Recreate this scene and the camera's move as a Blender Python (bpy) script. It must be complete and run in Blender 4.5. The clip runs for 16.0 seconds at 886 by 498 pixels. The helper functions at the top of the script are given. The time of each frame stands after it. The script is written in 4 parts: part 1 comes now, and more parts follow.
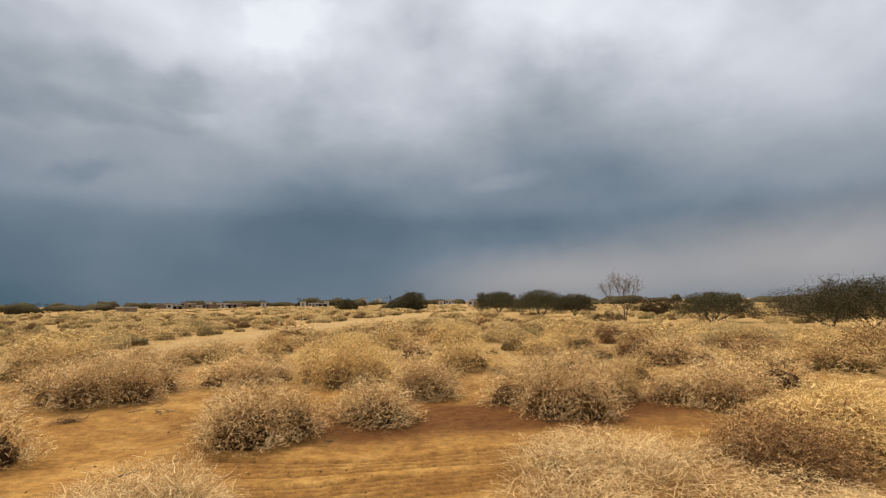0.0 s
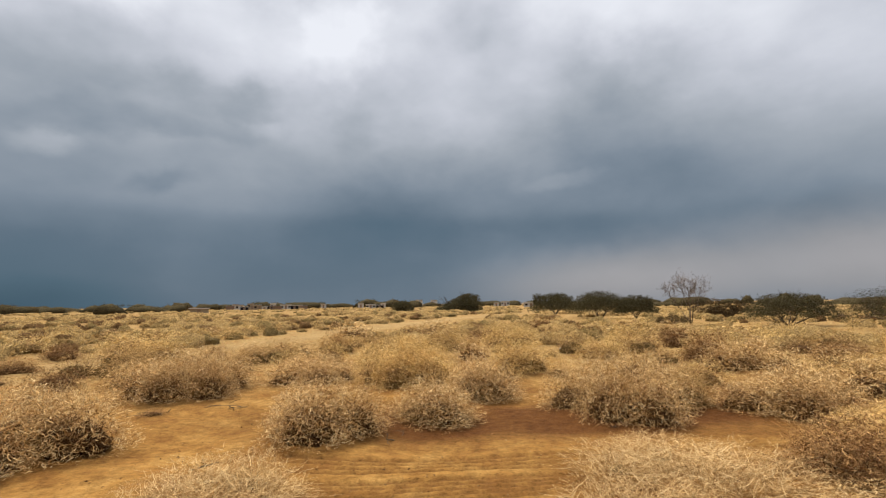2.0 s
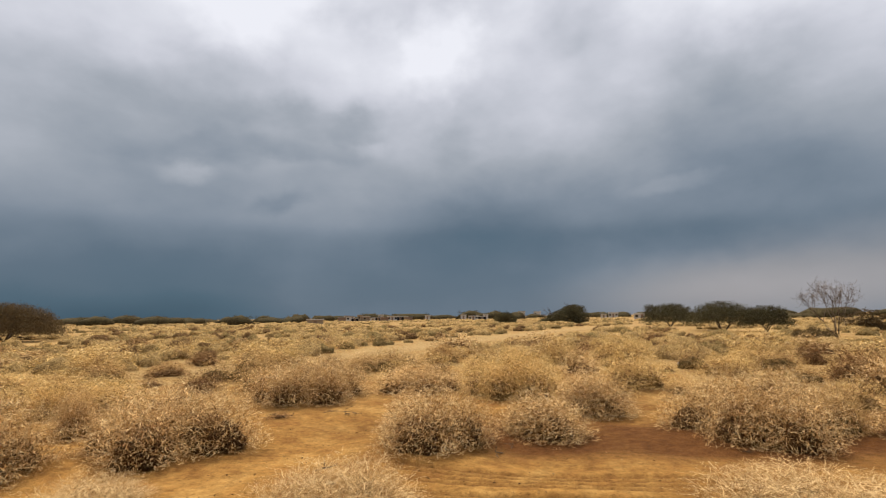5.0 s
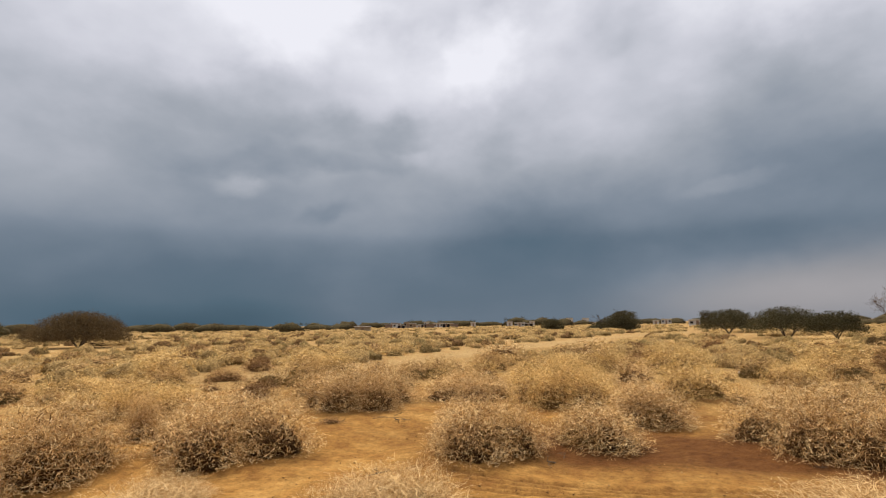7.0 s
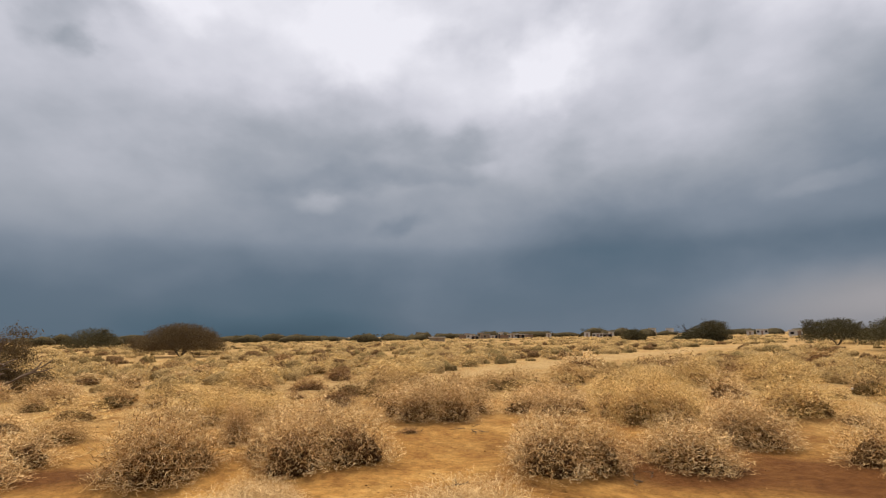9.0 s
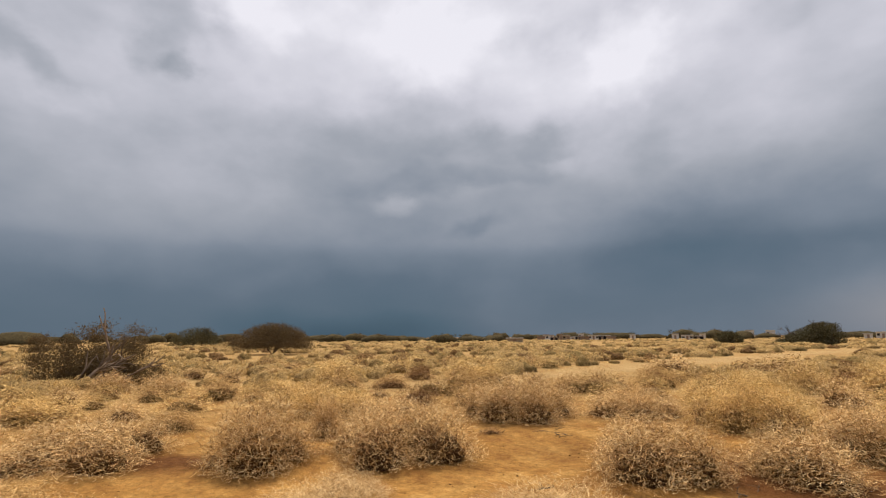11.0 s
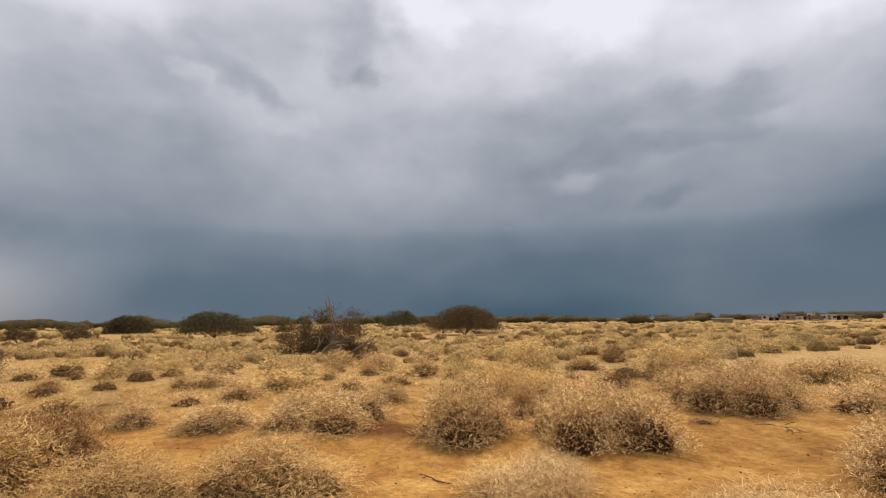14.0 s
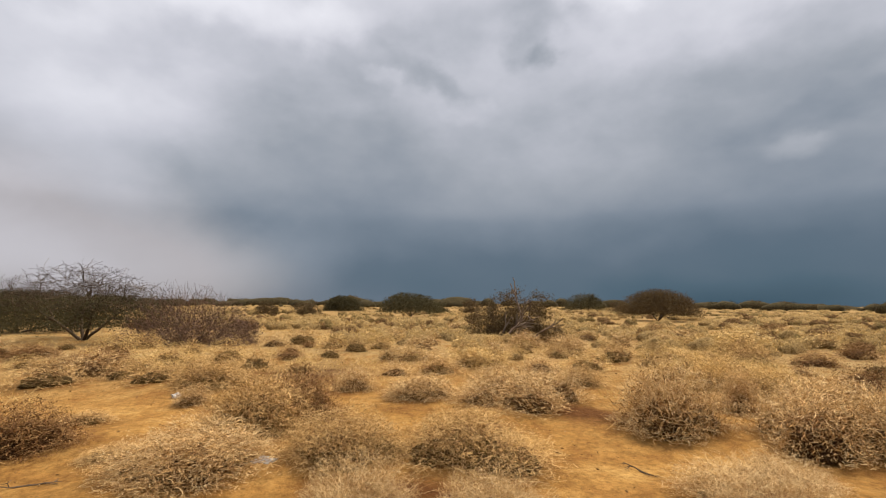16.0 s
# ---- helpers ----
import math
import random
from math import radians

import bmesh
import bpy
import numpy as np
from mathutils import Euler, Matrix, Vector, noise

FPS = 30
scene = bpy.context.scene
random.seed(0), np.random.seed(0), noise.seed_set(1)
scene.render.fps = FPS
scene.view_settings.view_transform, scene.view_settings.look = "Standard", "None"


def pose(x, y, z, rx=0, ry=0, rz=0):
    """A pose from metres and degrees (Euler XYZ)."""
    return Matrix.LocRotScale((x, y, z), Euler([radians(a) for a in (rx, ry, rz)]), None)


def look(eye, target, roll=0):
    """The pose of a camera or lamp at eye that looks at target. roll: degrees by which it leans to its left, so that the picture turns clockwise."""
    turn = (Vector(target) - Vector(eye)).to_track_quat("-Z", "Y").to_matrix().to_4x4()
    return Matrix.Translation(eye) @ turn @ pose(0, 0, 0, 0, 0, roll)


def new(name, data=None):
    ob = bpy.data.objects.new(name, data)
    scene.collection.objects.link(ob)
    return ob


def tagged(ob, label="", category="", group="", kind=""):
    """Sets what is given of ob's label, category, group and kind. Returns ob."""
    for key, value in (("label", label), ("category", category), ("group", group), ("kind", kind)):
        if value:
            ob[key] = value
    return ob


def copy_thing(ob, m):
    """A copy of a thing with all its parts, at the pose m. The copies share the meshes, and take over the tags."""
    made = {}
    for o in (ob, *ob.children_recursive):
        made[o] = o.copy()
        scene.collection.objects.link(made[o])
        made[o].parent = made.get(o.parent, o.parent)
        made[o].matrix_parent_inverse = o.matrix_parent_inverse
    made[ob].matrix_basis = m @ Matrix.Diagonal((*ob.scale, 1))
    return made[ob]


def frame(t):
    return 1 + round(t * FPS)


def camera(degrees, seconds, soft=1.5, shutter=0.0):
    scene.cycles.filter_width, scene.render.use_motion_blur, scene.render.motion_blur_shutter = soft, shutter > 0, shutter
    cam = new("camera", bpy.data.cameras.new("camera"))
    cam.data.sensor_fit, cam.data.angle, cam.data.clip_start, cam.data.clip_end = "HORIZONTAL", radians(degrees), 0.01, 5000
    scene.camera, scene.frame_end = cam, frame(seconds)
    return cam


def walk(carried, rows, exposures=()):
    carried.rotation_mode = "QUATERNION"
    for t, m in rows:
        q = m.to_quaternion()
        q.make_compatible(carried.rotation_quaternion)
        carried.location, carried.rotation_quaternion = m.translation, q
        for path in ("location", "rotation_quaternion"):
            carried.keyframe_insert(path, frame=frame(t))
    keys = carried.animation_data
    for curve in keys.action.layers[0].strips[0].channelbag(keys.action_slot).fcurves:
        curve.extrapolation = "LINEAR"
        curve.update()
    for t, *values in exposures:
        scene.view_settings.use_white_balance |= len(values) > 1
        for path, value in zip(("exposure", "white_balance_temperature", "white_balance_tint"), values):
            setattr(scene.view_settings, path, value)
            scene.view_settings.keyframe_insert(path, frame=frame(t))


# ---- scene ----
cam = camera(83.45, 16.0, soft=1.2)
PATH = [
    (0, pose(-0.116, 0.480, 1.593, 96.08, 0.75, -0.44)),
    (0.5, pose(-0.125, 0.444, 1.600, 96.08, 0.80, -0.25)),
    (1, pose(-0.128, 0.453, 1.598, 95.77, 0.99, 2.51)),
    (1.5, pose(-0.144, 0.431, 1.601, 95.97, 0.89, 4.15)),
    (2, pose(-0.156, 0.439, 1.603, 96.33, 0.70, 5.86)),
    (2.5, pose(-0.161, 0.421, 1.605, 96.66, 0.63, 7.19)),
    (3, pose(-0.160, 0.416, 1.599, 97.14, 0.64, 9.24)),
    (3.5, pose(-0.170, 0.418, 1.601, 97.40, 0.65, 10.81)),
    (4, pose(-0.179, 0.412, 1.602, 97.70, 0.58, 12.46)),
    (4.5, pose(-0.190, 0.422, 1.604, 97.93, 0.61, 14.63)),
    (5, pose(-0.191, 0.428, 1.600, 97.77, 0.70, 17.53)),
    (5.2, pose(-0.191, 0.428, 1.600, 97.80, 0.70, 18.53)),
    (7.3, pose(-0.224, 0.413, 1.598, 98.83, 0.77, 23.81)),
    (7.5, pose(-0.224, 0.413, 1.598, 98.98, 0.77, 24.76)),
    (8, pose(-0.212, 0.399, 1.604, 99.37, 1.01, 27.36)),
    (8.5, pose(-0.230, 0.390, 1.604, 99.65, 0.80, 29.32)),
    (8.7, pose(-0.230, 0.390, 1.604, 99.75, 0.80, 30.07)),
    (10.8, pose(-0.283, 0.393, 1.596, 100.29, 0.37, 38.59)),
    (11, pose(-0.283, 0.393, 1.596, 100.09, 0.37, 39.89)),
    (11.5, pose(-0.301, 0.392, 1.600, 99.92, 0.45, 43.11)),
    (12, pose(-0.312, 0.387, 1.611, 100.07, 0.52, 47.16)),
    (12.5, pose(-0.320, 0.363, 1.616, 99.89, 0.29, 50.89)),
    (13, pose(-0.323, 0.351, 1.606, 99.38, 0.13, 53.90)),
    (13.5, pose(-0.313, 0.339, 1.603, 98.50, 0.41, 56.70)),
    (14, pose(-0.311, 0.319, 1.606, 98.14, 0.60, 60.88)),
    (14.5, pose(-0.334, 0.280, 1.601, 98.04, 0.31, 66.86)),
    (15, pose(-0.345, 0.259, 1.595, 97.93, -0.14, 73.55)),
    (15.5, pose(-0.380, 0.231, 1.586, 97.76, -0.49, 78.63)),
    (16, pose(-0.388, 0.210, 1.581, 96.22, -0.49, 81.49)),
]
walk(cam, PATH, [(0, 0.0, 6450, 9), (5, 0.0, 6500, 11), (12, -0.04, 6600, 14), (16, -0.03, 6550, 12)])

# ---- world, sun ----
# Clouds are placed by azimuth (degrees to the left of +y), elevation, half sizes, tilt and strength.
STORM_BELLIES = [
    (-16.5, 15.3, 25.6, 4.6, 20, -0.061), (-13.5, 22.5, 8.5, 5.3, 19, -0.126), (-6.9, 13.4, 23.9, 8.2, -4, -0.122),
    (-0.3, 32.3, 7.1, 4.6, -15, -0.097), (8.0, 6.5, 12.0, 7.6, 25, -0.042), (12.6, 22.6, 6.7, 6.6, -12, -0.056),
    (15.2, 10.6, 12.5, 6.0, -4, -0.129), (21.8, 3.6, 13.6, 4.7, -3, -0.037), (23.5, 32.4, 23.0, 4.4, -18, -0.095),
    (26.1, 33.4, 6.9, 3.6, -12, -0.081), (42.3, 0.0, 12.3, 3.2, 3, -0.129), (43.7, 27.2, 7.5, 3.3, 8, -0.088),
]
STORM_BELLIES_WEST = [
    (47.5, 21.6, 14.9, 6.1, 0, -0.093), (47.6, 11.6, 22.8, 4.7, -15, -0.018), (49.9, 2.3, 15.2, 5.8, -7, -0.171),
    (53.5, 17.5, 22.0, 5.0, 26, -0.029), (54.5, 0.0, 12.1, 3.1, 11, -0.107), (59.8, 30.5, 19.4, 2.9, 1, -0.090),
    (68.6, 0.8, 19.4, 7.4, 16, -0.067), (70.5, 32.2, 6.5, 3.9, 7, -0.134), (85.8, 2.3, 12.1, 3.6, 12, -0.059),
    (86.6, 28.2, 22.4, 3.9, -21, -0.087), (89.4, 18.3, 8.9, 6.7, 23, -0.070), (108.3, 19.9, 19.7, 4.2, 10, -0.066),
]
BREAKS = [
    (-44.1, 22.4, 7.3, 7.7, 12, +0.095), (-33.3, 22.7, 19.4, 6.7, 33, +0.132), (-13.6, 31.1, 19.0, 4.6, 8, +0.148),
    (-4.2, 15.7, 12.0, 4.6, 15, +0.038), (-2.2, 16.2, 10.3, 8.1, 27, +0.039), (-1.4, 4.8, 12.0, 4.2, -8, +0.052),
    (9.4, 22.5, 20.7, 6.7, 0, +0.084), (17.2, 27.9, 15.4, 3.4, -18, +0.082), (28.6, 30.6, 23.2, 7.6, 0, +0.184),
    (42.7, 35.6, 12.9, 7.3, -11, +0.066), (50.4, 31.8, 24.4, 8.0, -4, +0.148),
]
BREAKS_WEST = [
    (50.5, 3.0, 12.0, 3.2, -7, +0.075), (63.3, 35.3, 10.7, 5.6, 22, +0.156), (67.3, 14.7, 12.0, 6.3, -11, +0.030),
    (71.8, 14.9, 21.7, 8.1, 1, +0.049), (76.1, 8.7, 13.5, 3.9, 3, +0.048), (100.4, 5.0, 12.2, 5.4, -12, +0.127),
    (101.2, 29.9, 13.5, 3.8, 0, +0.156), (107.6, 12.9, 13.2, 4.2, -2, +0.041), (115.2, 11.1, 16.2, 5.2, 30, +0.120),
    (115.8, 19.4, 16.4, 7.2, 0, +0.265), (116.7, 27.0, 22.1, 3.4, -24, +0.138),
]
HAZE = [
    (-28.5, 3.3, 28.2, 6.3, -3, +0.165), (-42.4, 4.1, 15.1, 6.8, 0, +0.090), (121.2, 4.5, 22.0, 10.5, 8, +0.270),
    (110.3, 1.9, 19.2, 6.3, 8, +0.120), (130.1, 6.4, 14.6, 12.9, 0, +0.112), (-9.0, 2.0, 18.0, 4.5, -4, +0.120),
]
# small crisp wisps and holes
WISPS = [
    (83.5, 25.1, 5.8, 1.9, 20, -0.110), (71.6, 28.1, 3.7, 2.4, 35, -0.090), (88.9, 24.9, 2.7, 0.9, 20, +0.050),
    (79.5, 22.6, 5.9, 1.5, 15, +0.060), (45.7, 14.7, 3.2, 1.4, 0, +0.090), (35.8, 12.7, 4.0, 1.3, -18, -0.060),
    (42.5, 17.7, 12.1, 1.9, -6, -0.060), (26.8, 20.9, 4.3, 3.5, -40, -0.060), (17.4, 30.1, 4.8, 5.5, 0, +0.090),
    (16.5, 20.0, 4.2, 3.5, -30, -0.070), (32.7, 21.3, 11.4, 2.6, 0, -0.060), (25.9, 19.4, 3.0, 1.1, 15, +0.060),
    (70.2, 27.0, 2.0, 1.8, 45, -0.080), (29.8, 32.3, 3.9, 2.7, 0, -0.050), (33.4, 18.2, 7.1, 1.3, 4, -0.060),
    (-8.3, 13.6, 5.2, 1.0, -8, +0.050),
]


def build_world():
    w = bpy.data.worlds.new("storm_sky")
    scene.world = w
    w.use_nodes = True
    nt = w.node_tree
    nt.nodes.clear()

    def node(kind, **kw):
        n = nt.nodes.new(kind)
        for k, v in kw.items():
            if k == "op":
                n.operation = v
            else:
                n.inputs[int(k[1:])].default_value = v
        return n

    def math_(op, a, b=None, c=None):
        n = nt.nodes.new("ShaderNodeMath")
        n.operation = op
        for i, v in enumerate((a, b, c)):
            if v is None:
                continue
            if isinstance(v, (int, float)):
                n.inputs[i].default_value = v
            else:
                nt.links.new(v, n.inputs[i])
        return n.outputs[0]

    co = nt.nodes.new("ShaderNodeTexCoord").outputs["Generated"]
    sep = nt.nodes.new("ShaderNodeSeparateXYZ")
    nt.links.new(co, sep.inputs[0])
    az = math_("MULTIPLY", math_("ARCTAN2", math_("MULTIPLY", sep.outputs[0], -1.0), sep.outputs[1]), 57.2958)
    el = math_("MULTIPLY", math_("ARCSINE", sep.outputs[2]), 57.2958)

    def fbm(scale, detail, rough, stretch=(1, 1, 1), colour=False):
        m = nt.nodes.new("ShaderNodeMapping")
        m.inputs["Scale"].default_value = stretch
        nt.links.new(co, m.inputs["Vector"])
        n = nt.nodes.new("ShaderNodeTexNoise")
        n.inputs["Scale"].default_value = scale
        n.inputs["Detail"].default_value = detail
        n.inputs["Roughness"].default_value = rough
        nt.links.new(m.outputs[0], n.inputs["Vector"])
        return n.outputs["Color" if colour else "Fac"]

    # billowing edges: the plan of the clouds is pushed about by noise, the more the higher they stand
    wob = math_("MULTIPLY_ADD", el, 0.03, 0.12)
    az2, el2 = az, el
    for scale, detail, far_az, far_el in ((5.5, 2.0, 7.0, 5.0), (16.0, 4.0, 6.0, 4.5)):
        sp = nt.nodes.new("ShaderNodeSeparateColor")
        nt.links.new(fbm(scale, detail, 0.5, (1, 1, 1.3), True), sp.inputs[0])
        az2 = math_("ADD", az2, math_("MULTIPLY", math_("MULTIPLY", math_("SUBTRACT", sp.outputs[0], 0.5), far_az), wob))
        el2 = math_("ADD", el2, math_("MULTIPLY", math_("MULTIPLY", math_("SUBTRACT", sp.outputs[1], 0.5), far_el), wob))
    comb = nt.nodes.new("ShaderNodeCombineXYZ")
    nt.links.new(az2, comb.inputs[0])
    nt.links.new(el2, comb.inputs[1])

    def field(rows, inner=0.0, outer=1.15):
        total = None
        for a, e, ra, re, tilt, weight in rows:
            m = nt.nodes.new("ShaderNodeMapping")
            m.vector_type = "TEXTURE"
            m.inputs["Location"].default_value = (a, e, 0)
            m.inputs["Rotation"].default_value = (0, 0, radians(tilt))
            m.inputs["Scale"].default_value = (ra, re, 1)
            nt.links.new(comb.outputs[0], m.inputs["Vector"])
            d = nt.nodes.new("ShaderNodeVectorMath")
            d.operation = "LENGTH"
            nt.links.new(m.outputs[0], d.inputs[0])
            r = nt.nodes.new("ShaderNodeMapRange")
            r.interpolation_type = "SMOOTHSTEP"
            r.inputs["From Min"].default_value = inner
            r.inputs["From Max"].default_value = outer
            r.inputs["To Min"].default_value = weight
            r.inputs["To Max"].default_value = 0.0
            nt.links.new(d.outputs["Value"], r.inputs["Value"])
            total = r.outputs[0] if total is None else math_("ADD", total, r.outputs[0])
        return total

    base = nt.nodes.new("ShaderNodeFloatCurve")
    curve = base.mapping.curves[0]
    pts = SKY_RISE
    curve.points[0].location = pts[0]
    curve.points[1].location = pts[-1]
    for p in pts[1:-1]:
        curve.points.new(*p)
    base.mapping.update()
    nt.links.new(math_("DIVIDE", el, 90.0), base.inputs["Value"])

    haze = field(HAZE)
    b = math_("ADD", base.outputs[0], field(WISPS, 0.25, 1.2))
    for rows in (STORM_BELLIES, STORM_BELLIES_WEST, BREAKS, BREAKS_WEST):
        b = math_("ADD", b, field(rows))
    b = math_("ADD", b, haze)
    fine = math_("SUBTRACT", fbm(8.0, 4.0, 0.5, (1, 1, 1.7)), 0.5)
    amount = nt.nodes.new("ShaderNodeMapRange")
    amount.inputs["From Min"].default_value = 4.0
    amount.inputs["From Max"].default_value = 22.0
    amount.inputs["To Min"].default_value = 0.05
    amount.inputs["To Max"].default_value = 0.22
    nt.links.new(el, amount.inputs["Value"])
    b = math_("ADD", b, math_("MULTIPLY", fine, amount.outputs[0]))

    def ramp(stops):
        r = nt.nodes.new("ShaderNodeValToRGB")
        els = r.color_ramp.elements
        for i, (p, c) in enumerate(stops):
            e = els[i] if i < 2 else els.new(p)
            e.position = p
            e.color = (*c, 1)
        nt.links.new(b, r.inputs[0])
        return r.outputs[0]

    cool = ramp(CLOUD_COOL)
    warm = ramp(CLOUD_WARM)
    mix = nt.nodes.new("ShaderNodeMix")
    mix.data_type = "RGBA"
    nt.links.new(math_("MINIMUM", math_("MULTIPLY", haze, 4.5), 1.0), mix.inputs["Factor"])
    nt.links.new(cool, mix.inputs[6])
    nt.links.new(warm, mix.inputs[7])

    # thin part of the clear sky's light comes through the cloud
    sky = nt.nodes.new("ShaderNodeTexSky")
    sky.sky_type = "NISHITA"
    sky.sun_disc = False
    sky.sun_elevation = radians(SUN_EL)
    sky.sun_rotation = radians(-SUN_AZ)
    thin = nt.nodes.new("ShaderNodeMix")
    thin.data_type = "RGBA"
    thin.blend_type = "ADD"
    thin.inputs["Factor"].default_value = 0.002
    nt.links.new(mix.outputs[2], thin.inputs[6])
    nt.links.new(sky.outputs[0], thin.inputs[7])

    # the overcast grows brighter towards the zenith
    lift = nt.nodes.new("ShaderNodeMapRange")
    lift.interpolation_type = "SMOOTHSTEP"
    lift.inputs["From Min"].default_value = 36.0
    lift.inputs["From Max"].default_value = 75.0
    lift.inputs["To Min"].default_value = 1.0
    lift.inputs["To Max"].default_value = ZENITH
    nt.links.new(el, lift.inputs["Value"])
    bg = nt.nodes.new("ShaderNodeBackground")
    nt.links.new(thin.outputs[2], bg.inputs["Color"])
    nt.links.new(lift.outputs[0], bg.inputs["Strength"])
    out = nt.nodes.new("ShaderNodeOutputWorld")
    nt.links.new(bg.outputs[0], out.inputs["Surface"])


def srgb(r, g, b):
    return tuple((c / 255 / 12.92) if c < 11 else ((c / 255 + 0.055) / 1.055) ** 2.4 for c in (r, g, b))


SUN_AZ, SUN_EL, SUN_POWER, ZENITH = 40.0, 68.0, 4.7, 1.25
SKY_RISE = [(0.0, 0.347), (0.085, 0.372), (0.12, 0.487), (0.17, 0.572), (0.25, 0.697), (0.35, 0.807), (0.5, 0.9), (1.0, 0.95)]
CLOUD_COOL = [(0.10, srgb(62, 87, 103)), (0.22, srgb(77, 100, 116)), (0.32, srgb(94, 111, 126)), (0.45, srgb(125, 137, 150)),
              (0.6, srgb(160, 167, 176)), (0.8, srgb(203, 206, 215)), (1.0, srgb(236, 238, 245))]
CLOUD_WARM = [(0.2, srgb(92, 97, 104)), (0.35, srgb(117, 118, 122)), (0.5, srgb(151, 148, 149)), (0.65, srgb(180, 178, 182)),
              (0.8, srgb(206, 206, 213)), (1.0, srgb(232, 234, 242))]
build_world()

sun = new("sun", bpy.data.lights.new("sun", "SUN"))
sun.data.energy, sun.data.angle, sun.data.color = SUN_POWER, radians(20), (1.0, 0.83, 0.60)
sun.matrix_world = look((0, 0, 40), (math.sin(radians(SUN_AZ)) * 40, -math.cos(radians(SUN_AZ)) * 40, 40 - 40 * math.tan(radians(SUN_EL))))


# ---- materials ----
def mat_nodes(name, rough=0.85, spec=0.25):
    m = bpy.data.materials.new(name)
    m.use_nodes = True
    nt = m.node_tree
    b = nt.nodes["Principled BSDF"]
    b.inputs["Roughness"].default_value = rough
    b.inputs["Specular IOR Level"].default_value = spec
    return m, nt, b


def ramp_node(nt, fac, stops):
    r = nt.nodes.new("ShaderNodeValToRGB")
    els = r.color_ramp.elements
    for i, (p, c) in enumerate(stops):
        e = els[i] if i < 2 else els.new(p)
        e.position = p
        e.color = (*c, 1)
    nt.links.new(fac, r.inputs[0])
    return r.outputs[0]


def noise_node(nt, vec, scale, detail=4.0, rough=0.55, stretch=None):
    n = nt.nodes.new("ShaderNodeTexNoise")
    n.inputs["Scale"].default_value = scale
    n.inputs["Detail"].default_value = detail
    n.inputs["Roughness"].default_value = rough
    if stretch:
        m = nt.nodes.new("ShaderNodeMapping")
        m.inputs["Scale"].default_value = stretch
        nt.links.new(vec, m.inputs["Vector"])
        vec = m.outputs[0]
    nt.links.new(vec, n.inputs["Vector"])
    return n.outputs["Fac"]


def mix_node(nt, fac, a, b, blend="MIX"):
    m = nt.nodes.new("ShaderNodeMix")
    m.data_type = "RGBA"
    m.blend_type = blend
    for v, i in ((fac, 0), (a, 6), (b, 7)):
        if isinstance(v, (int, float)):
            m.inputs[i].default_value = v
        elif isinstance(v, tuple):
            m.inputs[i].default_value = (*v, 1)
        else:
            nt.links.new(v, m.inputs[i])
    return m.outputs[2]


def strand_material(name, dark, mid, light, vary=0.35, rough=0.8, thin=0.0):
    """Dry twigs or leaves: each strand has its own tone, each plant leans lighter or darker, with fine mottling."""
    m, nt, b = mat_nodes(name, rough, 0.2)
    geo = nt.nodes.new("ShaderNodeNewGeometry")
    tc = nt.nodes.new("ShaderNodeTexCoord")
    col = ramp_node(nt, geo.outputs["Random Per Island"], [(0.0, dark), (0.45, mid), (1.0, light)])
    spots = noise_node(nt, tc.outputs["Object"], 9.0, 3.0)
    col = mix_node(nt, spots, mix_node(nt, 0.35, col, dark), col)
    info = nt.nodes.new("ShaderNodeObjectInfo")
    lean = nt.nodes.new("ShaderNodeMapRange")
    lean.inputs["To Min"].default_value = 1.0 - vary
    lean.inputs["To Max"].default_value = 1.0 + vary * 0.5
    nt.links.new(info.outputs["Random"], lean.inputs["Value"])
    grey = nt.nodes.new("ShaderNodeCombineColor")
    for i in range(3):
        nt.links.new(lean.outputs[0], grey.inputs[i])
    col = mix_node(nt, 1.0, col, grey.outputs[0], "MULTIPLY")
    nt.links.new(col, b.inputs["Base Color"])
    if thin:
        # dry leaves and stalks let light through
        glow = nt.nodes.new("ShaderNodeBsdfTranslucent")
        nt.links.new(col, glow.inputs["Color"])
        both = nt.nodes.new("ShaderNodeMixShader")
        both.inputs[0].default_value = thin
        nt.links.new(b.outputs[0], both.inputs[1])
        nt.links.new(glow.outputs[0], both.inputs[2])
        nt.links.new(both.outputs[0], nt.nodes["Material Output"].inputs["Surface"])
    return m


TWIG = {
    "straw": strand_material("straw_twig", (0.22, 0.112, 0.038), (0.78, 0.52, 0.22), (0.97, 0.78, 0.44), 0.14, thin=0.12),
    "golden": strand_material("golden_twig", (0.43, 0.265, 0.088), (0.82, 0.58, 0.225), (0.96, 0.75, 0.37), 0.12, thin=0.14),
    "olive": strand_material("olive_twig", (0.27, 0.163, 0.058), (0.63, 0.415, 0.168), (0.84, 0.605, 0.285), 0.15, thin=0.14),
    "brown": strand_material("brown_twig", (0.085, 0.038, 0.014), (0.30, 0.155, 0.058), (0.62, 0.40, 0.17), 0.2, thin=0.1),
    "pale": strand_material("pale_stalk", (0.33, 0.205, 0.085), (0.68, 0.475, 0.225), (0.90, 0.71, 0.40), 0.1, thin=0.14),
}


